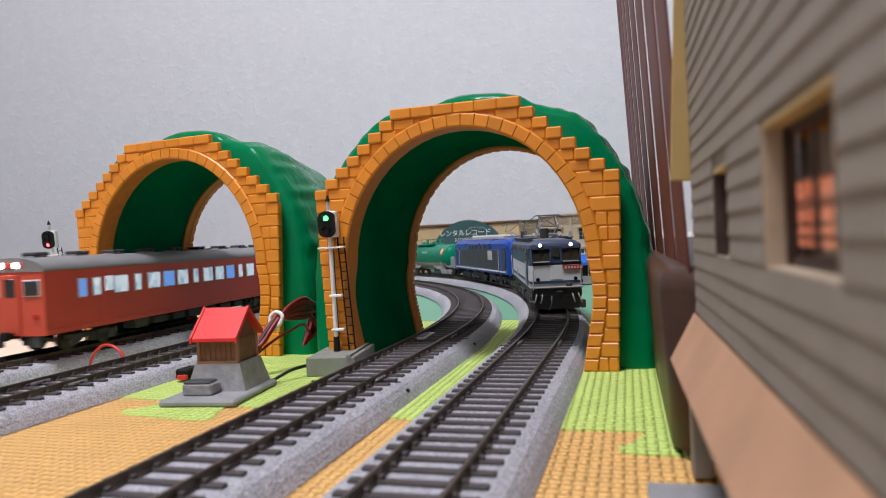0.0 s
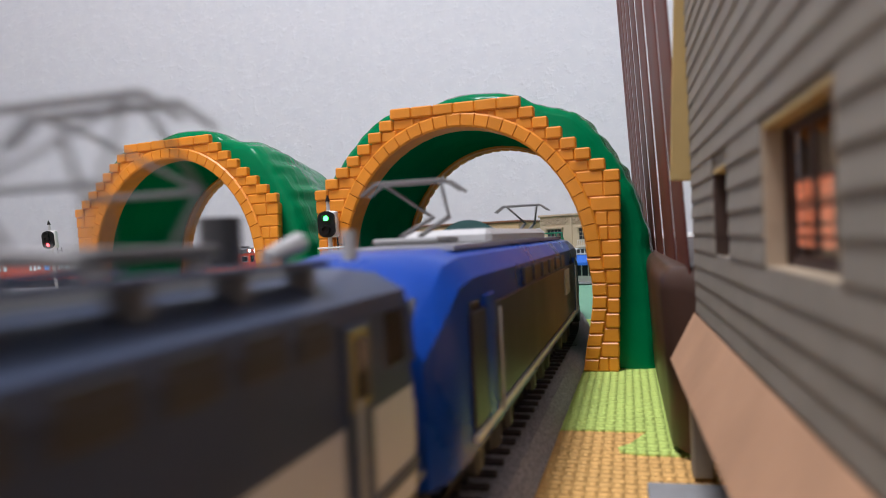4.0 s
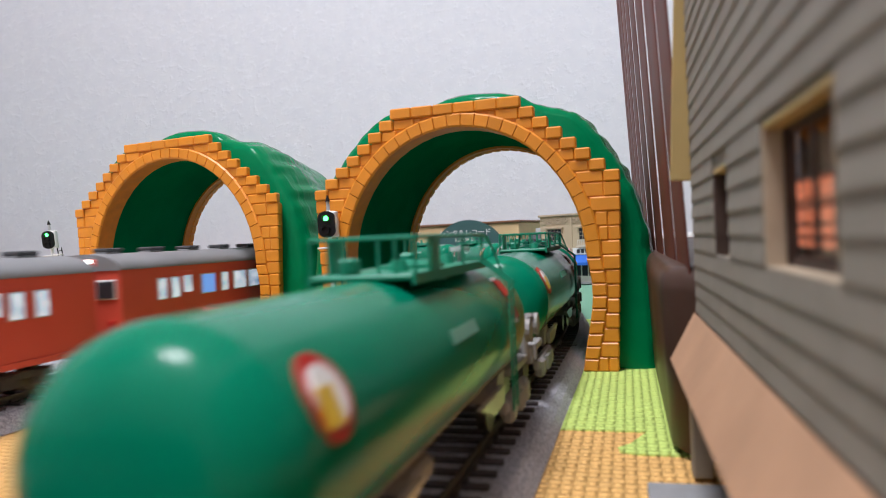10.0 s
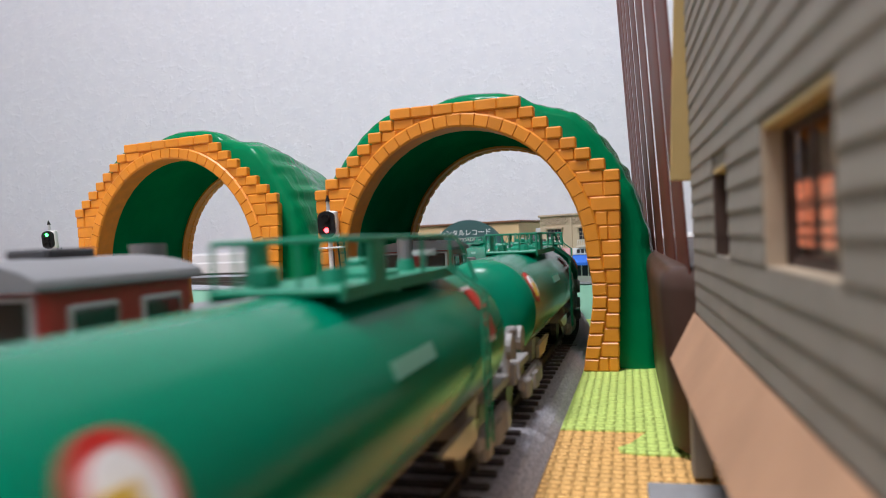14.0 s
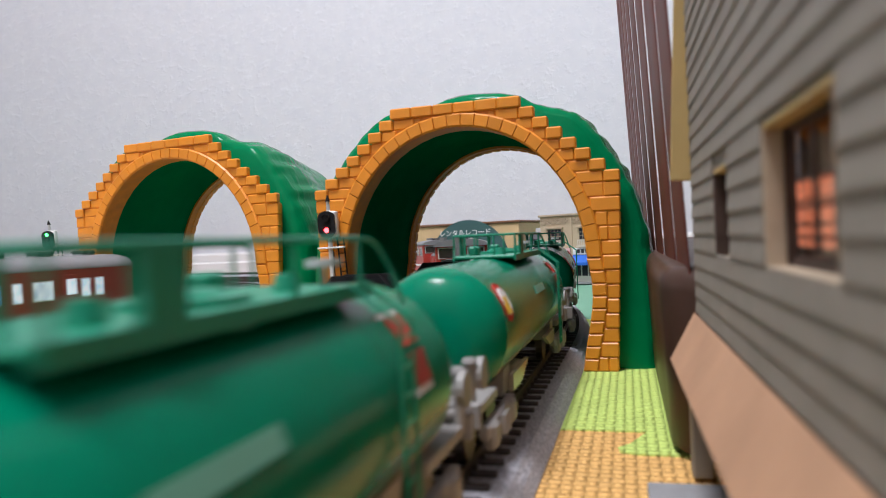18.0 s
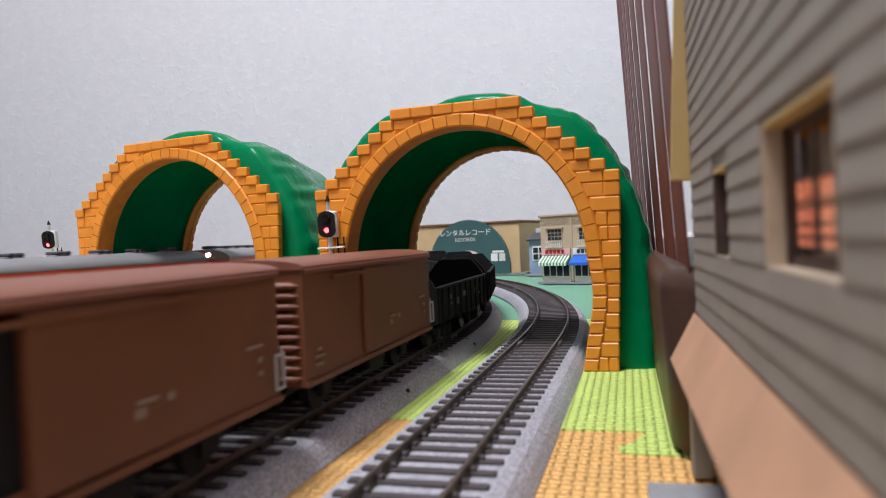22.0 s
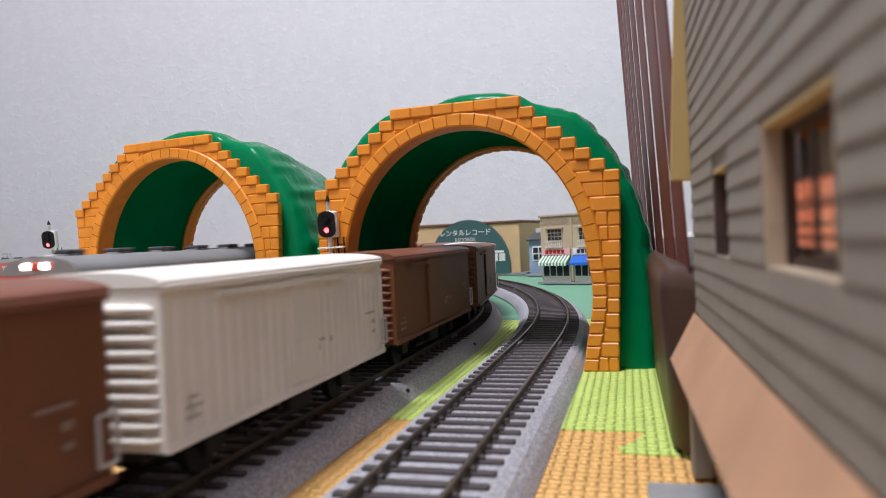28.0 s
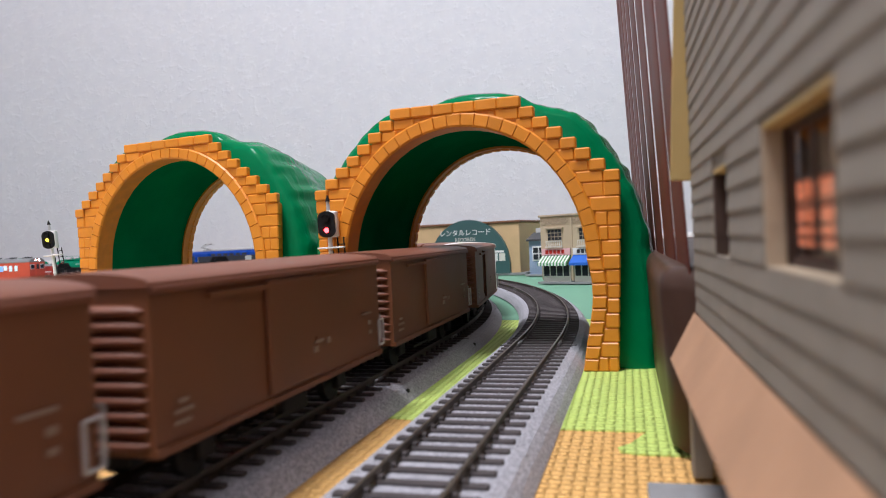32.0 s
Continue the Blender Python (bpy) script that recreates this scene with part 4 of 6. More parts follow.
def build_twin_shop():
    s = root("twin_shop", set_down(-0.0705, 0.7700, 0, -22), "tan two-storey model shops with green striped and blue awnings", "model shop")
    wd, dp, ht = 0.078, 0.06, 0.076
    body = part("body", box((0, dp / 2, ht / 2 + 0.002), (wd, dp, ht - 0.004)), "shop_tan", s)
    part("cornice", box((0, dp / 2 - 0.0008, ht), (wd + 0.003, dp + 0.003, 0.0024), 0.0004), "siding_trim", body)
    for r in range(3):
        for i in range(12):
            part("frieze_tile", box((-wd / 2 + 0.004 + i * 0.0064 + 0.003 * (r % 2), -0.0004, ht - 0.0045 - r * 0.0022), (0.0052, 0.0010, 0.0014)), "siding_trim", body)
    part("pilaster", box((0, -0.0006, ht / 2), (0.0022, 0.0016, ht - 0.006)), "shop_tan", body)
    part("plinth", box((0, dp / 2 - 0.003, 0.001), (wd + 0.004, dp + 0.008, 0.002)), "concrete", s)
    for k, x in enumerate((-wd / 4, wd / 4)):
        win = part("window", box((x - 0.001, -0.0006, 0.0545), (0.0185, 0.0012, 0.0135)), "shop_tan", s)
        part("window_hood", box((x - 0.001, -0.0014, 0.0618), (0.0220, 0.0036, 0.0012)), "siding_trim", win)
        for i in range(4):
            for j in range(3):
                part("pane", box((x - 0.0076 + i * 0.0044, -0.0014, 0.0502 + j * 0.0042), (0.0036, 0.0006, 0.0034)), "dark_glass", win)
        rail = part("balcony_rail", box((x - 0.001, -0.0040, 0.0475), (0.0205, 0.0006, 0.0008)), "cream", win)
        part("balcony_rail", box((x - 0.001, -0.0040, 0.0410), (0.0205, 0.0030, 0.0010)), "cream", win)
        for i in range(9):
            part("baluster", box((x - 0.0105 + i * 0.0024, -0.0040, 0.0442), (0.0006, 0.0006, 0.0062)), "cream", rail)
        sign = part("sign_board", box((x, -0.0016, 0.0355), (0.0355, 0.0016, 0.0072)), "sign_pink" if k == 0 else "white", s, "pink shop sign" if k == 0 else "white shop sign")
        for i in range(5):
            part("sign_bar", box((x - 0.011 + i * 0.0050, -0.0026, 0.0355), (0.0034, 0.0005, 0.0040)), "sticker_red" if k == 0 else "dark_grey", sign)
        aw = prism([(-0.001, 0.0315), (-0.0125, 0.0235), (-0.0125, 0.0205), (-0.0120, 0.0205), (-0.0120, 0.0230), (-0.001, 0.0305)], "x", x - 0.0180, x + 0.0180)
        awning = part("awning", aw, "awning_green" if k == 0 else "awning_blue", s, "green and white striped awning" if k == 0 else "blue awning")
        if k == 0:
            for i in range(9):
                xx = x - 0.0168 + i * 0.0040
                part("stripe", prism([(-0.001, 0.0319), (-0.0129, 0.0238), (-0.0129, 0.0203), (-0.0125, 0.0203), (-0.0125, 0.0236), (-0.001, 0.0316)], "x", xx, xx + 0.0019), "white", awning)
        front = part("shop_front", box((x, -0.0010, 0.0115), (0.0340, 0.0018, 0.0190)), "cream", s)
        for i in range(4):
            part("pane", box((x - 0.0123 + i * 0.0082, -0.0022, 0.0145), (0.0066, 0.0006, 0.0120)), "dark_glass", front)
    return s


build_record_shop()
build_blue_shop()
build_twin_shop()


# ---- wires ----
def wire(name, points, r, material_name, label):
    ob = part(name, tube([at(*p) for p in points], r), material_name)
    smooth(ob, 80)
    return tagged(ob, label, "cable")


wire("feeder_wire", [(-0.2595, 0.275, 0.002), (-0.2565, 0.275, 0.0075), (-0.2515, 0.275, 0.0112), (-0.2460, 0.275, 0.0112), (-0.2410, 0.275, 0.0080), (-0.2385, 0.275, 0.0030)], 0.0007, "red_plastic", "short red feeder wire looped between two tracks")
wire("feeder_wire", [(-0.46, 0.385, 0.018), (-0.430, 0.378, 0.002), (-0.400, 0.372, 0.0012), (-0.350, 0.350, 0.0012), (-0.325, 0.335, 0.0012)], 0.0007, "wire_red", "dark red feeder wire lying on the sand sheet")
bundle = random.Random(8)
for i in range(12):
    j, q = bundle.uniform(-1, 1), bundle.uniform(-1, 1)
    up = (i - 5.5) * 0.00085
    wire("cable_loop", [(-0.1605 + 0.0012 * j, 0.257, 0.006 + 0.0006 * i), (-0.1585 + 0.0012 * q, 0.2625, 0.0140 + 0.0010 * j), (-0.1549 + 0.0008 * q, 0.272, 0.0235 + 0.0007 * j), (-0.1530 + 0.0004 * j, 0.280, 0.0252 + up * 0.6),
                        (-0.1516 + 0.0004 * q, 0.290, 0.0262 + up), (-0.1512, 0.299 + 0.003 * j, 0.0250 + up * 0.8), (-0.1535 + 0.002 * q, 0.304, 0.0190 + up), (-0.1550, 0.296, 0.0080)], 0.00085, "wire_black" if i % 3 == 1 else "wire_red", "bundle strand of dark red and black hook-up wire")
wire("cable_loop", [(-0.1590, 0.262, 0.0100), (-0.1550, 0.272, 0.0150), (-0.1525, 0.280, 0.0172), (-0.1514, 0.290, 0.0185), (-0.1530, 0.300, 0.0120)], 0.00062, "wire_red", "loose dark red strand below the bundled wires")
wire("cable_tie", [(-0.1575, 0.2716, 0.0215), (-0.1535, 0.2710, 0.0208), (-0.1522, 0.2722, 0.0246), (-0.1550, 0.2724, 0.0264), (-0.1578, 0.2722, 0.0246), (-0.1575, 0.2710, 0.0212), (-0.1540, 0.2700, 0.0190)], 0.0009, "white", "white twist tie round the bundled wires")
wire("signal_wire", [(-0.1520, 0.244, 0.001), (-0.1450, 0.246, 0.0012), (-0.1400, 0.256, 0.0040), (-0.1370, 0.266, 0.0042), (-0.1350, 0.270, 0.0030)], 0.0007, "wire_black", "dark wire from the hut to the signal base")


# ---- small fittings on the tracks ----
def build_plug():
    g = root("track_feeder_plug", set_down(-0.1875, 0.2530, 0, 0), "black track feeder plug with red contact beside the ballast", "feeder plug")
    part("housing", box((0, 0, 0.0032), (0.0060, 0.0100, 0.0044), 0.0006), "black", g)
    part("contact", box((0.0010, -0.0056, 0.0022), (0.0046, 0.0016, 0.0020), 0.0003), "red_plastic", g, "red contact")
    return g


build_plug()


def joiners(line, s, label):
    """Rail joiners on both rails at one joint."""
    p, d = line.place(s)
    j = root("rail_joint", Matrix.Translation(p) @ Matrix.Rotation(-d, 4, "Z"), label, "rail joint", "rail joints")
    for side in (-1, 1):
        part("joiner", box((side * 0.00885, 0, 0.0073), (0.0026, 0.0090, 0.0012), 0.0003), "panto_grey", j)
    if line is LINE_B:
        part("clip", box((0.0192, 0.0, 0.0030), (0.0016, 0.0022, 0.0016), 0.0003), "black", j)
    part("joint_seam", box((0, 0, 0.0062), (0.0340, 0.0005, 0.0003)), "black", j)
    return j


MAT["panto_grey"] = material("panto_grey", (0.20, 0.20, 0.20), 0.45, metal=0.3)
for line, s in ((LINE_A, 0.305), (LINE_A, 0.62), (LINE_B, 0.2255), (LINE_B, 0.3270), (LINE_B, 0.60), (LINE_C, 0.212), (LINE_D, 0.30)):
    joiners(line, s, "metal rail joiners where two track pieces meet")


def build_sensor_plate():
    g = root("track_plate", set_down(-0.1055, 0.3290, 0.0064, 0), "light grey plastic plate lying between the rails", "track plate")
    part("plate", box((0, 0, 0.0007), (0.0062, 0.0200, 0.0010), 0.0003), "light_grey", g)
    part("plate_rib", box((0, 0, 0.0014), (0.0030, 0.0120, 0.0006), 0.0002), "roof_grey", g)
    return g


build_sensor_plate()


# ---- rolling stock: x ahead, y to the left, z up from the rail top ----
def wheelset(x, parent, r=0.0054):
    bm = bmesh.new()
    for y in (-0.0082, 0.0082):
        add_rod(bm, (x, y - 0.0012, r), (x, y + 0.0012, r), r, r, 16)
    add_rod(bm, (x, -0.0082, r), (x, 0.0082, r), 0.0010, None, 6)
    return part("wheelset", bm, "wheel", parent)


def bogie(x, parent, wheelbase, material_name, half=0.0128):
    bm = bmesh.new()
    for y in (-half, half):
        add_box(bm, (x, y, 0.0068), (wheelbase + 0.010, 0.0022, 0.0030), 0.0005)
        for dx in (-wheelbase / 2, wheelbase / 2):
            add_box(bm, (x + dx, y * 1.04, 0.0054), (0.0052, 0.0030, 0.0056), 0.0008)
        add_box(bm, (x, y * 1.03, 0.0050), (0.0070, 0.0026, 0.0040), 0.0006)
        for dx in (-0.0022, 0.0, 0.0022):
            add_rod(bm, (x + dx, y * 1.12, 0.0032), (x + dx, y * 1.12, 0.0076), 0.0008, None, 8)
    b = part("bogie", bm, material_name, parent)
    for dx in (-wheelbase / 2, wheelbase / 2):
        wheelset(x + dx, b)
    return b


def coupler(x, parent, ahead):
    bm = bmesh.new()
    add_box(bm, (x + ahead * 0.001, 0, 0.0105), (0.0070, 0.0030, 0.0026), 0.0004)
    add_box(bm, (x + ahead * 0.0045, 0.0006, 0.0105), (0.0030, 0.0044, 0.0040), 0.0006)
    return part("coupler", bm, "black", parent)


def body_section(half, z0, z1, roof, n=8):
    """A car's cross-section: straight sides, arched roof. Pairs of (y, z)."""
    pts = [(-half, z0), (-half, z1)]
    for i in range(1, n):
        a = math.pi * i / n
        pts.append((-half * math.cos(a), z1 + roof * math.sin(a)))
    return pts + [(half, z1), (half, z0)]


def build_tanker():
    t = root("tank_wagon", Matrix.Identity(4), "two-tone green and grey bogie tank wagon with green walkway", "tank wagon", "tank wagons")
    r, zc = 0.0156, 0.0242
    ring = []
    prof = [(x - (0.0085 if x < 0 else 0.0030), q) for x, q in ((-0.0660, 0.0), (-0.0659, 0.005), (-0.0652, 0.0092), (-0.0636, 0.0128), (-0.0610, 0.0148), (-0.0575, r), (0.0575, r), (0.0610, 0.0148), (0.0636, 0.0128), (0.0652, 0.0092), (0.0659, 0.005), (0.0660, 0.0))]
    for e_prof in (prof[:6], prof[6:]):
        rings = [[Vector((x, max(q, 0.0004) * math.cos(math.tau * i / 32), zc + max(q, 0.0004) * math.sin(math.tau * i / 32))) for i in range(32)] for x, q in e_prof]
        smooth(part("tank_end", loft(rings), "tank_green", t, "domed green tank end"), 50)
    for lab, a0, a1, mname in (("tank_top", -30, 210, "tank_green"), ("tank_belly", 210, 330, "belly_grey")):
        rings = []
        for x, rr in prof[5:7]:
            rr = max(rr, 0.0004)
            rings.append([Vector((x, rr * math.cos(radians(a0 + (a1 - a0) * i / 22)), zc + rr * math.sin(radians(a0 + (a1 - a0) * i / 22)))) for i in range(23)])
        smooth(part(lab, loft(rings, closed=False), mname, t, "glossy green upper tank" if lab == "tank_top" else "grey lower tank"), 50)
    # walkway, valves and rails
    zd, xo = 0.0402, -0.0220
    deck = part("walkway", box((xo, 0, zd), (0.0540, 0.0184, 0.0010), 0.0003), "deck_green", t)
    for y in (-0.0094, 0.0094):
        part("walkway_edge", box((xo, y, zd - 0.0003), (0.054, 0.0006, 0.0018)), "deck_green", deck)
    bm = bmesh.new()
    add_rod(bm, (xo, 0, zd - 0.003), (xo, 0, zd + 0.0012), 0.0072, 0.0068, 18)
    add_rod(bm, (xo, 0, zd + 0.0012), (xo, 0, zd + 0.0020), 0.0050, 0.0036, 14)
    part("manhole", bm, "deck_green", deck)
    for x in (xo - 0.016, xo + 0.016):
        part("valve", rod((x, 0.003, zd), (x, 0.003, zd + 0.0026), 0.0020, 0.0014, 10), "deck_green", deck)
        part("valve", box((x + 0.006, -0.004, zd + 0.0018), (0.0040, 0.0030, 0.0030), 0.0005), "deck_green", deck)
    zr = zd + 0.0066
    for y in (-0.0094, 0.0094):
        part("hand_rail", rod((xo - 0.0235, y, zr), (xo + 0.0260, y, zr), 0.00036, None, 6), "deck_green", deck)
        for x in (xo - 0.0240, xo - 0.0060, xo + 0.0180, xo + 0.0260):
            part("rail_post", rod((x, y, zd), (x, y, zr), 0.00034, None, 6), "deck_green", deck)
        part("rail_bend", tube([Vector((xo - 0.0235, y, zr)), Vector((xo - 0.0285, y * 1.02, zr - 0.0006)), Vector((xo - 0.0312, y * 1.15, zd + 0.0024)), Vector((xo - 0.0322, y * 1.32, zd - 0.0030))], 0.00034, 6), "deck_green", deck)
        part("side_plate", box((-0.0075, y, zd + 0.0036), (0.0050, 0.0006, 0.0062), 0.0001), "deck_green", deck, "upright green plate on the walkway edge")
    # railing across the leading end of the walkway
    part("hand_rail", rod((xo + 0.0260, -0.0094, zr), (xo + 0.0260, 0.0094, zr), 0.00036, None, 6), "deck_green", deck)
    for y in (-0.0060, -0.0030, 0.0030, 0.0060):
        part("rail_post", rod((xo + 0.0260, y, zd), (xo + 0.0260, y, zr), 0.00030, None, 6), "deck_green", deck)
    part("hand_wheel", rod((xo - 0.0245, 0.0040, zd + 0.0030), (xo - 0.0245, 0.0040, zd + 0.0040), 0.0024, 0.0024, 14), "light_grey", deck, "pale grey hand wheel")
    part("wheel_stem", rod((xo - 0.0245, 0.0040, zd), (xo - 0.0245, 0.0040, zd + 0.0031), 0.0006, None, 6), "wagon_grey", deck)
    # saddles, end frames, ladders
    for x in (-0.0440, 0.0440):
        bm = bmesh.new()
        pts = [(-0.0125, 0.0085)] + [(0.0160 * math.cos(radians(a)), zc + 0.0160 * math.sin(radians(a))) for a in range(205, 340, 15)] + [(0.0125, 0.0085)]
        add_prism(bm, pts, "x", x - 0.0040, x + 0.0040)
        part("saddle", bm, "wagon_grey", t)
    for e in (-1, 1):
        bm = bmesh.new()
        add_box(bm, (e * 0.0700, 0, 0.0120), (0.0240, 0.0270, 0.0022), 0.0003)
        add_box(bm, (e * 0.0812, 0, 0.0125), (0.0014, 0.0300, 0.0050), 0.0003)
        fr = part("end_frame", bm, "wagon_grey", t)
        bm = bmesh.new()
        # stout uprights, cross bars and a brake wheel at the end platform
        for y in (-0.0128, -0.0070, 0.0070, 0.0128):
            tall = 0.0225 if abs(y) > 0.01 else 0.0200
            add_rod(bm, (e * 0.0800, y, 0.0115), (e * 0.0800, y, tall), 0.0011, 0.0010, 8)
            add_rod(bm, (e * 0.0800, y, tall), (e * 0.0800, y, tall + 0.0008), 0.0016, 0.0012, 10)
        for z in (0.0150, 0.0192):
            add_box(bm, (e * 0.0800, 0, z), (0.0016, 0.0270, 0.0014), 0.0003)
        part("end_rail", bm, "wagon_grey", fr)
        part("brake_wheel", rod((e * 0.0775, 0.0138, 0.0200), (e * 0.0775, 0.0152, 0.0200), 0.0032, 0.0032, 14), "wagon_grey", fr)
        part("brake_box", box((e * 0.0765, -0.0135, 0.0190), (0.0052, 0.0030, 0.0110), 0.0004), "wagon_grey", fr)
        bogie(e * 0.0580, t, 0.0205, "wagon_grey", 0.0134)
        for q in (-1, 1):
            sill = prism([(q * 0.0420, 0.0085), (q * 0.0300, 0.0085), (q * 0.0180, 0.0125), (q * 0.0420, 0.0125)], "y", e * 0.0136 - 0.0006, e * 0.0136 + 0.0006)
            part("sill_plate", sill, "belly_grey", t, "cream-grey tapered sill plate")
        coupler(e * 0.0812, t, e)
        bm = bmesh.new()
        xl = -0.0455
        for xx in (0.0, 0.0045):
            add_rod(bm, (xl + xx, e * 0.0164, 0.0360), (xl + xx, e * 0.0164, 0.0070), 0.0003, None, 6)
            add_rod(bm, (xl + xx, e * 0.0164, 0.0360), (xl + xx, e * 0.0100, 0.0410), 0.0003, None, 6)
        for k in range(8):
            add_rod(bm, (xl, e * 0.0164, 0.009 + 0.0036 * k), (xl + 0.0045, e * 0.0164, 0.009 + 0.0036 * k), 0.00022, None, 5)
        part("ladder", bm, "deck_green", t)
    part("under_beam", box((0, 0, 0.0080), (0.0900, 0.0050, 0.0030)), "wagon_grey", t)
    part("drain_valve", box((0.0, 0.0, 0.0060), (0.0120, 0.0160, 0.0040), 0.0008), "wagon_grey", t)

    def on_tank(name, x, deg, w, hgt, mname, e, lift, parent, outline="box", label=""):
        bm = bmesh.new()
        pts = [(-w / 2, -hgt / 2), (w / 2, -hgt / 2), (w / 2, hgt / 2), (-w / 2, hgt / 2)]
        if outline == "round":
            pts = [(w / 2 * math.cos(math.tau * i / 20), hgt / 2 * math.sin(math.tau * i / 20)) for i in range(20)]
        rows = []
        for lift_ in (lift - 0.00035, lift):
            rows.append([Vector((x + a, e * (r + lift_) * math.cos(radians(deg) + b / r), zc + (r + lift_) * math.sin(radians(deg) + b / r))) for a, b in pts])
        add_loft(bm, rows)
        return part(name, bm, mname, parent, label)

    for e in (-1, 1):
        k = e
        mark = on_tank("round_mark", 0.0483, 26, 0.0086, 0.0100, "sticker_red", e, 0.0003, t, "round", "red and white round mark")
        on_tank("round_mark_centre", 0.0483, 26, 0.0060, 0.0068, "white", e, 0.00055, mark, "round")
        on_tank("round_mark_spot", 0.0495, 22, 0.0034, 0.0040, "sticker_yellow", e, 0.0008, mark, "box")
        plate = on_tank("white_plate", -0.0522, 27, 0.0070, 0.0124, "white", e, 0.0003, t, "box", "white plate with red square")
        on_tank("red_square", -0.0522, 37.5, 0.0054, 0.0046, "sticker_red", e, 0.00055, plate, "box")
        on_tank("red_square", -0.0522, 17, 0.0054, 0.0046, "sticker_dark", e, 0.00055, plate, "box")
        on_tank("text_strip", -0.0063, 21, 0.0170, 0.0024, "strip_grey", e, 0.0003, t)
    return t


mat("belly_grey", (0.38, 0.35, 0.30), 0.22, vary=0.05, scale=30)
mat("sticker_dark", (0.32, 0.03, 0.02), 0.4)
mat("strip_grey", (0.14, 0.37, 0.27), 0.4)


def build_boxcar(body_m, roof_m, end_m, label, door_open, group, doors=True):
    b = root("box_wagon", Matrix.Identity(4), label, "box wagon", group)
    hl, hw, z0, z1 = 0.0538, 0.0172, 0.0105, 0.0403
    shell = bmesh.new()
    # body with a doorway slot where the door stands open
    gap = (-0.0208, -0.0150) if door_open else None
    add_prism(shell, body_section(hw, z0, z1, 0.0001, 2), "x", -hl, gap[0] if gap else hl)
    if gap:
        add_prism(shell, body_section(hw, z0, z1, 0.0001, 2), "x", gap[1], hl)
        add_box(shell, ((gap[0] + gap[1]) / 2, 0, z0 + 0.0020), (gap[1] - gap[0], 2 * hw, 0.0040))
        add_box(shell, ((gap[0] + gap[1]) / 2, 0, z1 - 0.0006), (gap[1] - gap[0], 2 * hw, 0.0012))
    body = part("body", shell, body_m, b)
    roof = part("roof", prism(body_section(hw + 0.0006, z1 - 0.0002, z1 + 0.0006, 0.0021, 12), "x", -hl - 0.0006, hl + 0.0006), roof_m, b)
    smooth(roof, 30)
    if gap:
        # black block set nearly flush to paint the shade of the open doorway
        part("interior", box(((gap[0] + gap[1]) / 2, 0, (z0 + z1) / 2), (gap[1] - gap[0] - 0.0002, 2 * hw - 0.0012, z1 - z0 - 0.0066)), "black", body, "black block standing for the shade behind the door")
    for e in (-1, 1):
        part("eave_strip", box((0, e * (hw + 0.0005), z1 - 0.0006), (2 * hl, 0.0010, 0.0013), 0.0002), roof_m, roof)
        part("sill_strip", box((0, e * (hw + 0.0003), z0 + 0.0006), (2 * hl, 0.0008, 0.0014)), body_m, body)
        # corrugated ends
        for k in range(10):
            z = z0 + 0.0022 + k * 0.0026
            bm = bmesh.new()
            rings = []
            for y, s in ((-hw * 0.94, 0.0002), (-hw * 0.8, 0.0012), (-hw * 0.3, 0.0014), (hw * 0.3, 0.0014), (hw * 0.8, 0.0012), (hw * 0.94, 0.0002)):
                rings.append([Vector((e * (hl - 0.0002 + s * math.sin(a) * 1.5), y, z + s * math.cos(a) * 0.85)) for a in [math.pi * i / 5 for i in range(6)]])
            add_loft(bm, rings)
            smooth(part("end_rib", bm, end_m, body), 60)
        # doors and side posts
        x0, x1 = (-0.0150, 0.0130) if door_open else (-0.0160, 0.0100)
        if not doors:
            x0 = x1 = 0.0
        dr = part("door" if doors else "side_plate", box(((x0 + x1) / 2 if doors else 0.0, e * (hw + 0.0005 * doors), (z0 + z1) / 2 + 0.0003), (x1 - x0 if doors else 0.014, 0.0010, z1 - z0 - 0.0040), 0.0003), body_m, body)
        part("door_rail", box((-0.008, e * (hw + 0.0009), z1 - 0.0030), (0.060, 0.0010, 0.0010)), body_m, dr)
        part("handle", box((x1 - 0.003, e * (hw + 0.0010), 0.0215), (0.0007, 0.0005, 0.0026)), body_m, dr)
        for sgn in (-1, 1):
            ink = "stencil" if doors else "stencil_pale"
            if sgn * e > 0:
                # small worn marks low on the side
                for dx, z, wd in ((0.0, 0.0172, 0.0052), (0.0004, 0.0152, 0.0044), (0.0, 0.0190, 0.0024)):
                    part("stencil_mark", box((sgn * (0.0460 + dx), e * (hw + 0.00025), z), (wd, 0.0004, 0.0007)), ink, body)
                continue
            for dx, z, wd, ht in ((-0.0060, 0.0208, 0.0016, 0.0014), (0.0, 0.0214, 0.0050, 0.0008), (0.0018, 0.0196, 0.0024, 0.0016), (-0.0350, 0.0245, 0.0068, 0.0006), (-0.0372, 0.0215, 0.0018, 0.0012), (-0.0372, 0.0185, 0.0018, 0.0010)):
                part("stencil_mark", box((sgn * (0.0080 - dx), e * (hw + 0.0011 if doors and dx > -0.02 else hw + 0.00025), z), (wd, 0.0004, ht)), ink, body)
            # shunter's brackets round the leading corner
            step = bmesh.new()
            x = sgn * (hl - 0.0022)
            for dx in (-0.0018, 0.0018):
                add_rod(step, (x + dx, e * (hw + 0.0014), 0.0138), (x + dx, e * (hw + 0.0014), 0.0215), 0.00036, None, 5)
            for z in (0.0138, 0.0215):
                add_rod(step, (x - 0.0018, e * (hw + 0.0014), z), (x + 0.0018, e * (hw + 0.0014), z), 0.00036, None, 5)
            x = sgn * (hl + 0.0020)
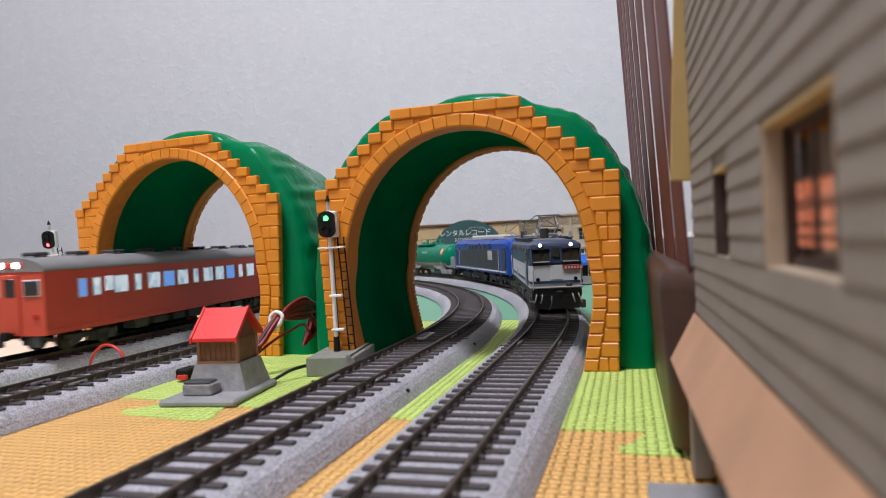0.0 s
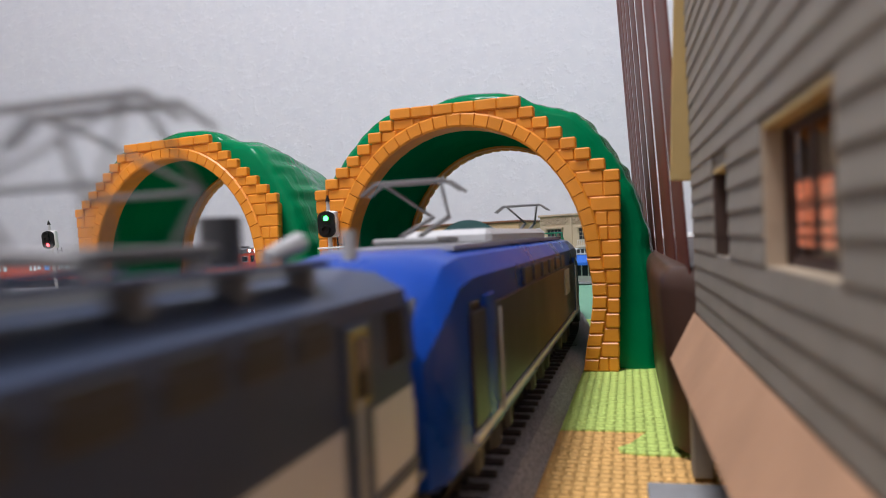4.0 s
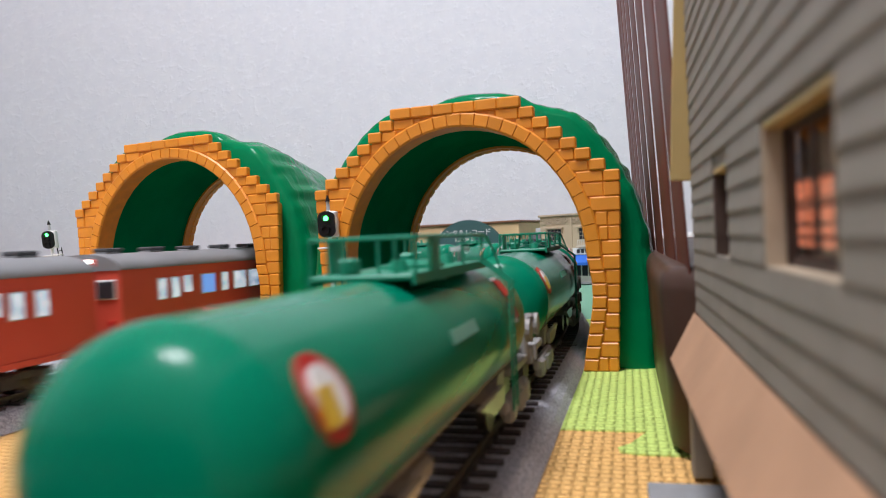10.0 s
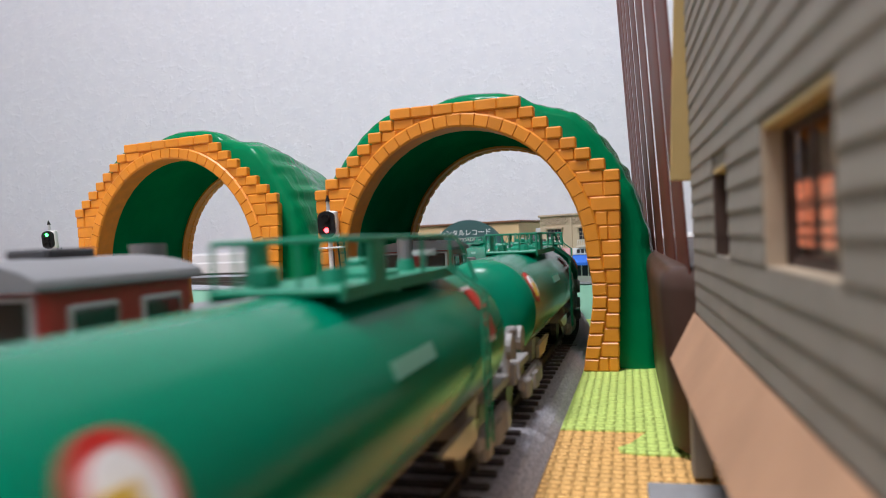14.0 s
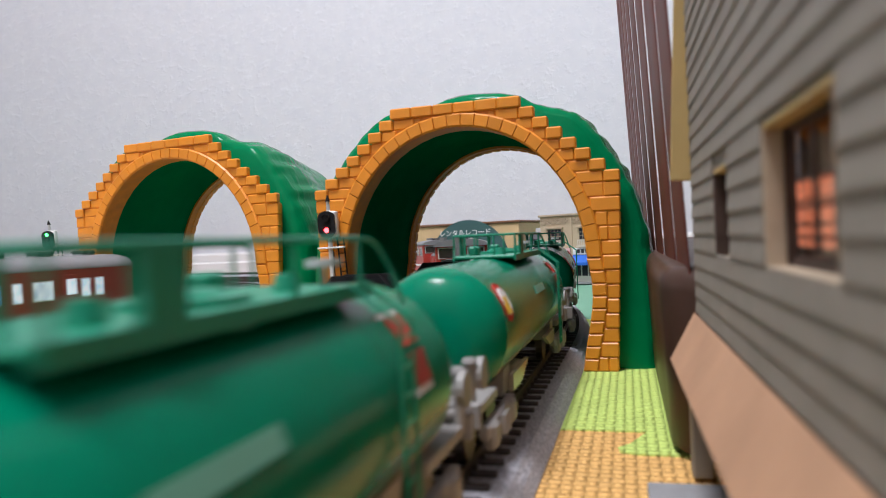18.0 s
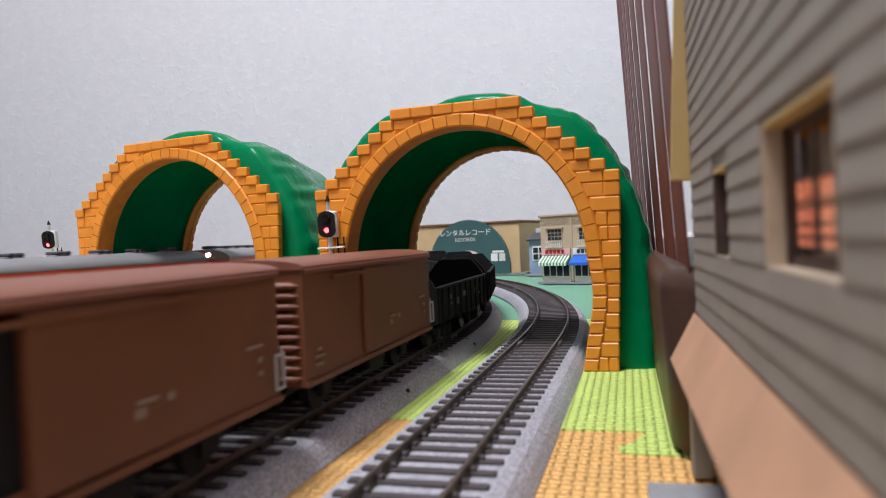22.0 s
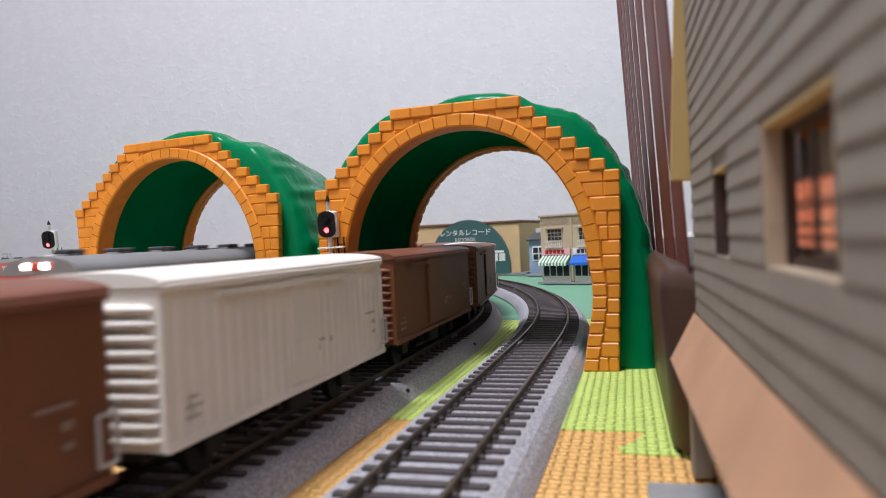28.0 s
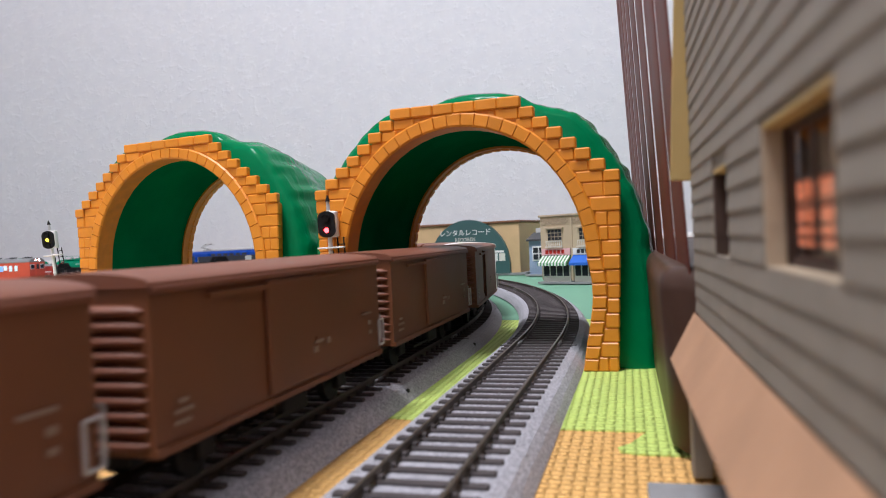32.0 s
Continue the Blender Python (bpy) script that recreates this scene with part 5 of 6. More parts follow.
            for y in (hw - 0.0045, hw - 0.0005):
                add_rod(step, (x, e * y, 0.0150), (x, e * y, 0.0225), 0.00036, None, 5)
            for z in (0.0150, 0.0225):
                add_rod(step, (x, e * (hw - 0.0045), z), (x, e * (hw - 0.0005), z), 0.00036, None, 5)
            part("shunter_step", step, "light_grey", b)
        coupler(e * (hl + 0.0010), b, e)
    under = bmesh.new()
    add_box(under, (0, 0, 0.0094), (2 * hl - 0.002, 0.0220, 0.0022))
    for e in (-1, 1):
        for x in (-0.0330, 0.0330):
            add_box(under, (x, e * 0.0118, 0.0066), (0.0060, 0.0020, 0.0052), 0.0004)
            add_box(under, (x, e * 0.0122, 0.0086), (0.0230, 0.0014, 0.0016), 0.0003)
        add_box(under, (0.004, e * 0.0118, 0.0062), (0.0130, 0.0030, 0.0050), 0.0006)
        add_box(under, (-0.012, e * 0.0130, 0.0050), (0.0200, 0.0006, 0.0008))
    part("underframe", under, "black", b)
    for x in (-0.0330, 0.0330):
        wheelset(x, b).data.materials[0] = MAT["black"]
    return b


mat("stencil_pale", (0.52, 0.49, 0.44), 0.7)
mat("stencil", (0.30, 0.22, 0.17), 0.7)
mat("boxcar_white", (0.85, 0.82, 0.75), 0.5, vary=0.04, scale=45)


def add_side_ribs(wagon):
    body = [c for c in wagon.children if c.name.startswith("body")][0]
    for e in (-1, 1):
        for i in range(27):
            x = -0.0533 + i * 0.0041
            part("side_rib", box((x, e * 0.0173, 0.0245), (0.0016, 0.0005, 0.0258), 0.0002), "boxcar_white", body)


def build_hopper():
    """An open hopper: low sides, tall arched end plates, nothing in it."""
    h = root("coal_hopper", Matrix.Identity(4), "empty black open hopper wagon with low sides and arched ends", "hopper wagon", "hopper wagons")
    hl, hw, low, top = 0.0500, 0.0165, 0.0105, 0.0253
    floor = bmesh.new()
    rings = []
    for x, z in ((-hl + 0.0008, 0.0190), (-0.016, 0.0120), (0.016, 0.0120), (hl - 0.0008, 0.0190)):
        rings.append([Vector((x, -hw + 0.0012, z)), Vector((x, hw - 0.0012, z)), Vector((x, hw - 0.0012, z - 0.0012)), Vector((x, -hw + 0.0012, z - 0.0012))])
    add_loft(floor, rings)
    tub = part("tub", floor, "black", h, "sloping black floor")
    for e in (-1, 1):
        part("top_lip", box((0, e * (hw + 0.0002), top + 0.0003), (2 * hl, 0.0018, 0.0012), 0.0003), "black", tub)
        for i in range(9):
            part("stake", box((-0.044 + i * 0.011, e * (hw + 0.0006), (low + top) / 2), (0.0014, 0.0012, top - low), 0.0003), "black", tub)
        dome = [(-hw, low), (hw, low), (hw, top - 0.0010), (hw * 0.88, top + 0.0030), (hw * 0.56, top + 0.0092), (-hw * 0.56, top + 0.0092), (-hw * 0.88, top + 0.0030), (-hw, top - 0.0010)]
        end = part("end_plate", prism(dome, "x", e * hl - 0.0008, e * hl + 0.0008), "black", tub, "arched black end plate")
        for y in (-0.007, 0.007):
            part("end_post", box((e * (hl + 0.0012), y, (low + top) / 2 + 0.003), (0.0012, 0.0014, 0.0190), 0.0003), "black", end)
        part("side_panel", box((0, e * (hw - 0.0002), (low + top) / 2), (2 * hl - 0.0018, 0.0012, top - low), 0.0003), "black", tub)
        # worn white stencils, too small to read
        for x, z, wd, ht in ((0.0300, 0.0205, 0.0040, 0.0022), (0.0302, 0.0174, 0.0056, 0.0010), (0.0030, 0.0198, 0.0046, 0.0026), (0.0160, 0.0175, 0.0034, 0.0030), (-0.0230, 0.0192, 0.0040, 0.0026), (-0.0330, 0.0172, 0.0060, 0.0012)):
            part("stencil_mark", box((e * x, e * (hw + 0.0005), z), (wd, 0.0004, ht)), "stencil_grey", tub)
    under = bmesh.new()
    add_box(under, (0, 0, 0.0096), (2 * hl, 0.0180, 0.0020))
    part("underframe", under, "black", h)
    for x in (-0.030, 0.030):
        bogie(x, h, 0.0190, "black", 0.0118)
    for e in (-1, 1):
        coupler(e * (hl + 0.0010), h, e)
    return h


mat("stencil_grey", (0.16, 0.16, 0.16), 0.7)


def pantograph(x, z, parent, kind):
    p = part("pantograph", box((x, 0, z + 0.0010), (0.0160, 0.0140, 0.0014), 0.0004), "panto_grey", parent, "raised grey pantograph" if kind else "single-arm pantograph")
    def tube_part(a, b, r, r2=None, n=6):
        part("arm", rod(a, b, r, r2, n), "panto_grey", p)

    up = 0.0134 if kind == 2 else 0.0128
    if kind == 2:
        knee = z + up * 0.48
        for s in (-1, 1):
            for e in (-1, 1):
                tube_part((x + s * 0.0042, e * 0.0050, z + 0.002), (x + s * 0.0062, e * 0.0066, knee), 0.00034)
                tube_part((x + s * 0.0062, e * 0.0066, knee), (x + s * 0.0014, e * 0.0048, z + up), 0.00028)
            tube_part((x + s * 0.0062, -0.0066, knee), (x + s * 0.0062, 0.0066, knee), 0.00028)
            tube_part((x + s * 0.0062, -s * 0.0066, knee), (x + s * 0.0014, s * 0.0048, z + up), 0.00022)
    else:
        for e in (-1, 1):
            tube_part((x + 0.004, e * 0.0020, z + 0.002), (x - 0.0190, e * 0.0020, z + up * 0.50), 0.0006, None, 6)
            tube_part((x - 0.0190, e * 0.0020, z + up * 0.50), (x + 0.0010, e * 0.0060, z + up), 0.00042, None, 6)
    for s in (-1, 1):
        xs = x + s * 0.0022 + (0.001 if kind == 1 else 0)
        tube_part((xs, -0.0075, z + up + 0.0004), (xs, 0.0075, z + up + 0.0004), 0.0004, None, 6)
        for e in (-1, 1):
            tube_part((xs, e * 0.0075, z + up + 0.0004), (xs, e * 0.0108, z + up - 0.0020), 0.00035, None, 6)
    return p




def build_blue_cream_loco():
    """Electric locomotive: grey-blue upper body, off-white lower body, two cabs."""
    l = root("electric_locomotive", Matrix.Identity(4), "grey-blue and off-white electric locomotive with raised pantographs", "locomotive")
    hl, hw = 0.0980, 0.0157
    zb, zm, zt = 0.0138, 0.0276, 0.0400

    def nose(z0, z1, grow=0.0, slope=0.0):
        return [(-hl + slope, -hw * 0.90 - grow), (-hl + 0.0030 + slope, -hw - grow), (hl - 0.0030 - slope, -hw - grow), (hl - slope, -hw * 0.90 - grow), (hl - slope, hw * 0.90 + grow), (hl - 0.0030 - slope, hw + grow), (-hl + 0.0030 + slope, hw + grow), (-hl + slope, hw * 0.90 + grow)]

    part("lower_body", prism(nose(0, 0), "z", zb, zm), "loco_cream", l, "off-white lower body panels")
    bm = bmesh.new()
    add_loft(bm, [[Vector((x, y, z)) for x, y in nose(0, 0, 0.0, s)] for z, s in ((zm, 0.0), (zt - 0.002, 0.0026))])
    upper = part("upper_body", bm, "loco_blue", l, "grey-blue upper body")
    bm = bmesh.new()
    add_loft(bm, [[Vector((x * f, y * g, z)) for x, y in nose(0, 0, 0.0, 0.0022)] for z, f, g in ((zt - 0.002, 1.008, 1.02), (zt, 1.006, 1.0), (zt + 0.0022, 0.99, 0.80), (zt + 0.0030, 0.975, 0.45))])
    roof = part("roof", bm, "loco_roof", l)
    smooth(roof, 30)
    belt = [(x * (1 + 0.0006 / hl), y) for x, y in nose(0, 0, 0.0003)]
    part("stripe", prism(belt, "z", 0.0166, 0.0182), "loco_blue", l)
    part("skirt", prism(nose(0, 0, -0.0020, 0.0024), "z", 0.0085, zb), "dark_grey", l)
    for e in (-1, 1):
        for y, w in ((-0.0088, 0.0108), (0.0088, 0.0108)):
            win = part("cab_window", box((e * (hl - 0.0009), y, 0.0336), (0.0022, w, 0.0072), 0.0005, Matrix.Rotation(radians(-e * 10), 3, "Y")), "cab_glass", upper)
            # pale strip painted for the reflection along the window's lower edge
            part("window_sill", box((e * (hl + 0.0006), y, 0.0298), (0.0012, w * 0.92, 0.0006)), "light_grey", win)
            part("window_lip", box((e * (hl - 0.0006), y, 0.0376), (0.0030, w + 0.0008, 0.0006)), "loco_blue", win)
            for q in (-0.5, 0.5):
                part("window_lip", box((e * (hl - 0.0002), y + q * (w + 0.0004), 0.0336), (0.0026, 0.0006, 0.0076), 0.0, Matrix.Rotation(radians(-e * 10), 3, "Y")), "loco_blue", win)
            part("wiper", rod((e * (hl + 0.0004), y + 0.002, 0.0385), (e * (hl + 0.0010), y - 0.001, 0.0330), 0.00022, None, 5), "black", win)
        dw = part("front_door", box((e * (hl - 0.0006), 0, 0.0340), (0.0018, 0.0080, 0.0110), 0.0003, Matrix.Rotation(radians(-e * 3), 3, "Y")), "loco_blue" , upper)
        part("door_panel", box((e * (hl - 0.0003), 0, 0.0232), (0.0012, 0.0078, 0.0090), 0.0003), "loco_cream", dw)
        part("door_window", box((e * (hl - 0.0002), 0, 0.0352), (0.0020, 0.0046, 0.0060), 0.0005, Matrix.Rotation(radians(-e * 10), 3, "Y")), "cab_glass", dw)
        part("number_plate", box((e * (hl + 0.0006), e * 0.0100, 0.0259), (0.0008, 0.0118, 0.0023)), "sticker_red", upper, "red front plate with raised bars")
        for y in (-0.0092, 0.0092):
            bm = rod((e * (hl - 0.0045), y, 0.0397), (e * (hl - 0.0002), y, 0.0397), 0.0019, 0.0018, 14)
            lamp = part("lamp_housing", bm, "loco_blue", roof)
            part("headlight", rod((e * (hl - 0.0003), y, 0.0397), (e * (hl + 0.0003), y, 0.0397), 0.0011, 0.0010, 14), "head_lamp" if e > 0 else "light_grey", lamp, "lit round headlight" if e > 0 else "unlit round headlight")
            part("marker_light", rod((e * (hl - 0.001), y * 1.22, 0.0192), (e * (hl + 0.0010), y * 1.22, 0.0192), 0.0012, 0.0011, 10), "black", l)
            part("hand_rail", rod((e * (hl + 0.0012), y * 1.55, 0.0130), (e * (hl + 0.0012), y * 1.55, 0.0245), 0.0003, None, 6), "light_grey", l)
        part("front_rail", rod((e * (hl + 0.0012), -0.0135, 0.0140), (e * (hl + 0.0012), 0.0135, 0.0140), 0.0003, None, 6), "wagon_grey", l)
        part("apron", box((e * (hl - 0.002), 0, 0.0112), (0.0030, 0.0300, 0.0050), 0.0006), "under_grey", l)
        pl = bmesh.new()
        add_prism(pl, [(-0.0135, 0.0010), (-0.0150, 0.0090), (0.0150, 0.0090), (0.0135, 0.0010)], "x", e * (hl - 0.004) - 0.0006, e * (hl - 0.004) + 0.0006)
        part("pilot", pl, "under_grey", l)
        for y in (-0.0125, -0.0090, 0.0090, 0.0125):
            part("brake_hose", tube([Vector((e * (hl - 0.0005), y, 0.0102)), Vector((e * (hl + 0.0018), y * 1.02, 0.0092)), Vector((e * (hl + 0.0022), y * 1.08, 0.0066)), Vector((e * (hl + 0.0014), y * 1.14, 0.0052))], 0.0005), "wagon_grey", l)
        part("brake_hose", tube([Vector((e * hl, -0.0035, 0.0090)), Vector((e * (hl + 0.0030), -0.0038, 0.0070)), Vector((e * (hl + 0.0034), -0.0042, 0.0035)), Vector((e * (hl + 0.0022), -0.0056, 0.0012))], 0.0006), "under_grey", l)
        part("jumper_box", box((e * (hl + 0.0004), 0.0072, 0.0150), (0.0020, 0.0034, 0.0036), 0.0004), "under_grey", l)
        part("front_step", box((e * (hl - 0.0010), 0.0150, 0.0040), (0.0050, 0.0034, 0.0050), 0.0005), "under_grey", l)
        part("front_step", box((e * (hl - 0.0010), -0.0150, 0.0040), (0.0050, 0.0034, 0.0050), 0.0005), "under_grey", l)
        part("buffer_beam", box((e * (hl + 0.0006), 0, 0.0142), (0.0022, 0.0310, 0.0010), 0.0003), "wagon_grey", l)
        for k in range(6):
            part("plate_bar", box((e * (hl + 0.0011), e * (0.0055 + k * 0.0018), 0.0259), (0.0004, 0.0010, 0.0014)), "light_grey", l)
        coupler(e * (hl + 0.0010), l, e)
        part("horn", rod((e * 0.0800, 0.0040, 0.0450), (e * 0.0880, 0.0040, 0.0465), 0.0008, 0.0014, 8), "light_grey", roof)
        part("roof_vent", rod((e * 0.0850, -0.0050, 0.0440), (e * 0.0850, -0.0050, 0.0500), 0.0026, 0.0026, 12), "dark_grey", roof)
        part("roof_vent", rod((e * 0.0900, 0.0100, 0.0440), (e * 0.0900, 0.0100, 0.0478), 0.0010, 0.0010, 8), "light_grey", roof)
        pantograph(e * 0.0590, 0.0450, l, 2)
        for k in range(7):
            x = e * (0.0150 + k * 0.0088)
            for y in (-1, 1):
                part("side_grille", box((x, y * (hw - 0.0002), 0.0375), (0.0066, 0.0010, 0.0036), 0.0002), "dark_grey", upper)
        for y in (-1, 1):
            cd = part("cab_door", box((e * 0.0770, y * hw, 0.0262), (0.0068, 0.0010, 0.0230), 0.0002), "loco_blue", upper)
            part("door_frame", box((e * 0.0770, y * (hw + 0.0003), 0.0330), (0.0050, 0.0008, 0.0086), 0.0003), "door_olive", cd, "olive yellow door window frame")
            part("pane", box((e * 0.0770, y * (hw + 0.0006), 0.0330), (0.0030, 0.0006, 0.0064), 0.0002), "cab_glass", cd)
        for y in (-1, 1):
            part("side_window", box((e * 0.0890, y * (hw - 0.0003), 0.0345), (0.0064, 0.0010, 0.0068), 0.0003), "cab_glass", upper)
            part("side_rail", rod((e * 0.0755, y * (hw + 0.0010), 0.0150), (e * 0.0755, y * (hw + 0.0010), 0.0300), 0.0003, None, 6), "light_grey", upper)
    part("roof_deck", box((0, 0, 0.0428), (0.1560, 0.0176, 0.0014), 0.0004), "roof_grey", roof, "pale grey roof deck")
    part("roof_hatch", box((0, 0, 0.0450), (0.0660, 0.0170, 0.0032), 0.0008), "roof_grey", roof)
    for e in (-1, 1):
        part("cable_duct", tube([Vector((e * 0.0340, 0.0040, 0.0445)), Vector((e * 0.0420, 0.0060, 0.0462)), Vector((e * 0.0520, 0.0050, 0.0455))], 0.0006), "light_grey", roof)
        for y in (-0.0055, 0.0055):
            for x in (0.0530, 0.0650):
                part("insulator", rod((e * x, y, 0.0432), (e * x, y, 0.0456), 0.0012, 0.0009, 8), "light_grey", roof)
    for y in (-0.0125, 0.0125):
        part("roof_walk", box((0, y, 0.0442), (0.1500, 0.0034, 0.0007)), "loco_roof", roof)
        for k in range(13):
            part("walk_bracket", box((-0.0720 + 0.0120 * k, y, 0.0428), (0.0012, 0.0026, 0.0024)), "roof_grey", roof)
    part("side_emblem", box((-0.010, -hw - 0.0004, 0.0205), (0.0130, 0.0006, 0.0052)), "light_grey", l)
    part("side_emblem", box((0.010, hw + 0.0004, 0.0205), (0.0130, 0.0006, 0.0052)), "light_grey", l)
    for x in (-0.0620, 0.0, 0.0620):
        bogie(x, l, 0.0310, "dark_grey", 0.0132)
    part("under_tank", box((0.0310, 0, 0.0066), (0.0160, 0.0240, 0.0060), 0.0008), "dark_grey", l)
    part("under_tank", box((-0.0310, 0, 0.0066), (0.0160, 0.0240, 0.0060), 0.0008), "dark_grey", l)
    return l


mat("door_olive", (0.30, 0.25, 0.07), 0.5, vary=0.1, scale=100)
mat("under_grey", (0.050, 0.049, 0.048), 0.5, vary=0.2, scale=200)
mat("loco_roof", (0.050, 0.070, 0.125), 0.45, vary=0.1, scale=60)
mat("cab_glass", (0.040, 0.036, 0.028), 0.10)


def build_bright_loco():
    """Modern electric locomotive: bright blue body, grey side band, sloped fronts."""
    l = root("electric_locomotive", Matrix.Identity(4), "bright blue electric locomotive with grey side band and single-arm pantographs", "locomotive")
    hl, hw = 0.1170, 0.0178
    rings = []
    for x, f, zt in ((-hl, 0.86, 0.034), (-hl + 0.004, 0.96, 0.0385), (-hl + 0.012, 1.0, 0.0435), (-hl + 0.022, 1.0, 0.0445), (hl - 0.022, 1.0, 0.0445), (hl - 0.012, 1.0, 0.0435), (hl - 0.004, 0.96, 0.0385), (hl, 0.86, 0.034)):
        w = hw * f
        rings.append([Vector((x, y, z)) for y, z in ((-w, 0.0110), (-w, zt - 0.0050), (-w * 0.86, zt - 0.0015), (-w * 0.55, zt), (w * 0.55, zt), (w * 0.86, zt - 0.0015), (w, zt - 0.0050), (w, 0.0110))])
    body = smooth(part("body", loft(rings), "bright_blue", l, "bright blue body shell"), 30)
    for y in (-1, 1):
        part("side_band", box((0, y * (hw + 0.0003), 0.0245), (2 * hl - 0.034, 0.0008, 0.0190), 0.0002), "loco_grey", body, "dark grey side band")
        part("side_stripe", box((0, y * (hw + 0.0005), 0.0136), (2 * hl - 0.034, 0.0008, 0.0012)), "white", body)
        part("side_emblem", box((y * -0.050, y * (hw + 0.0008), 0.0285), (0.0150, 0.0006, 0.0090)), "light_grey", body, "white emblem shapes")
        for k in range(6):
            part("side_louvre", box((-0.040 + k * 0.0160, y * (hw + 0.0004), 0.0365), (0.0110, 0.0008, 0.0040)), "loco_grey", body)
        for e in (-1, 1):
            part("side_window", box((e * 0.0955, y * (hw - 0.0002), 0.0320), (0.0070, 0.0010, 0.0070), 0.0003), "cab_glass", body)
            part("cab_door", box((e * 0.0860, y * (hw + 0.0004), 0.0240), (0.0076, 0.0008, 0.0240), 0.0002), "bright_blue", body)
            part("hand_rail", rod((e * 0.0808, y * (hw + 0.0014), 0.0135), (e * 0.0808, y * (hw + 0.0014), 0.0330), 0.0003, None, 6), "light_grey", body)
    for e in (-1, 1):
        part("windscreen", box((e * (hl - 0.0028), 0, 0.0350), (0.0016, 0.0270, 0.0066), 0.0004, Matrix.Rotation(radians(-e * 40), 3, "Y")), "cab_glass", body)
        part("front_panel", box((e * (hl - 0.0002), 0, 0.0240), (0.0012, 0.0250, 0.0120), 0.0004), "loco_cream", body)
        for y in (-0.0095, 0.0095):
            part("headlight", box((e * (hl + 0.0002), y, 0.0195), (0.0010, 0.0046, 0.0022), 0.0003), "light_grey", body)
        coupler(e * (hl + 0.0008), l, e)
        pantograph(e * 0.0700, 0.0450, l, 1)
        part("pilot", box((e * (hl - 0.003), 0, 0.0068), (0.0020, 0.0280, 0.0060), 0.0004), "dark_grey", l)
    part("roof_cover", box((0, 0, 0.0462), (0.0980, 0.0230, 0.0042), 0.0014), "light_grey", body, "grey roof equipment cover")
    part("roof_deck", box((0, 0, 0.0446), (0.1780, 0.0260, 0.0010)), "light_grey", body)
    for x in (-0.0690, 0.0, 0.0690):
        bogie(x, l, 0.0310, "dark_grey", 0.0132)
    part("under_tank", box((0.034, 0, 0.0066), (0.0180, 0.0250, 0.0060), 0.0008), "dark_grey", l)
    part("under_tank", box((-0.034, 0, 0.0066), (0.0180, 0.0250, 0.0060), 0.0008), "dark_grey", l)
    return l


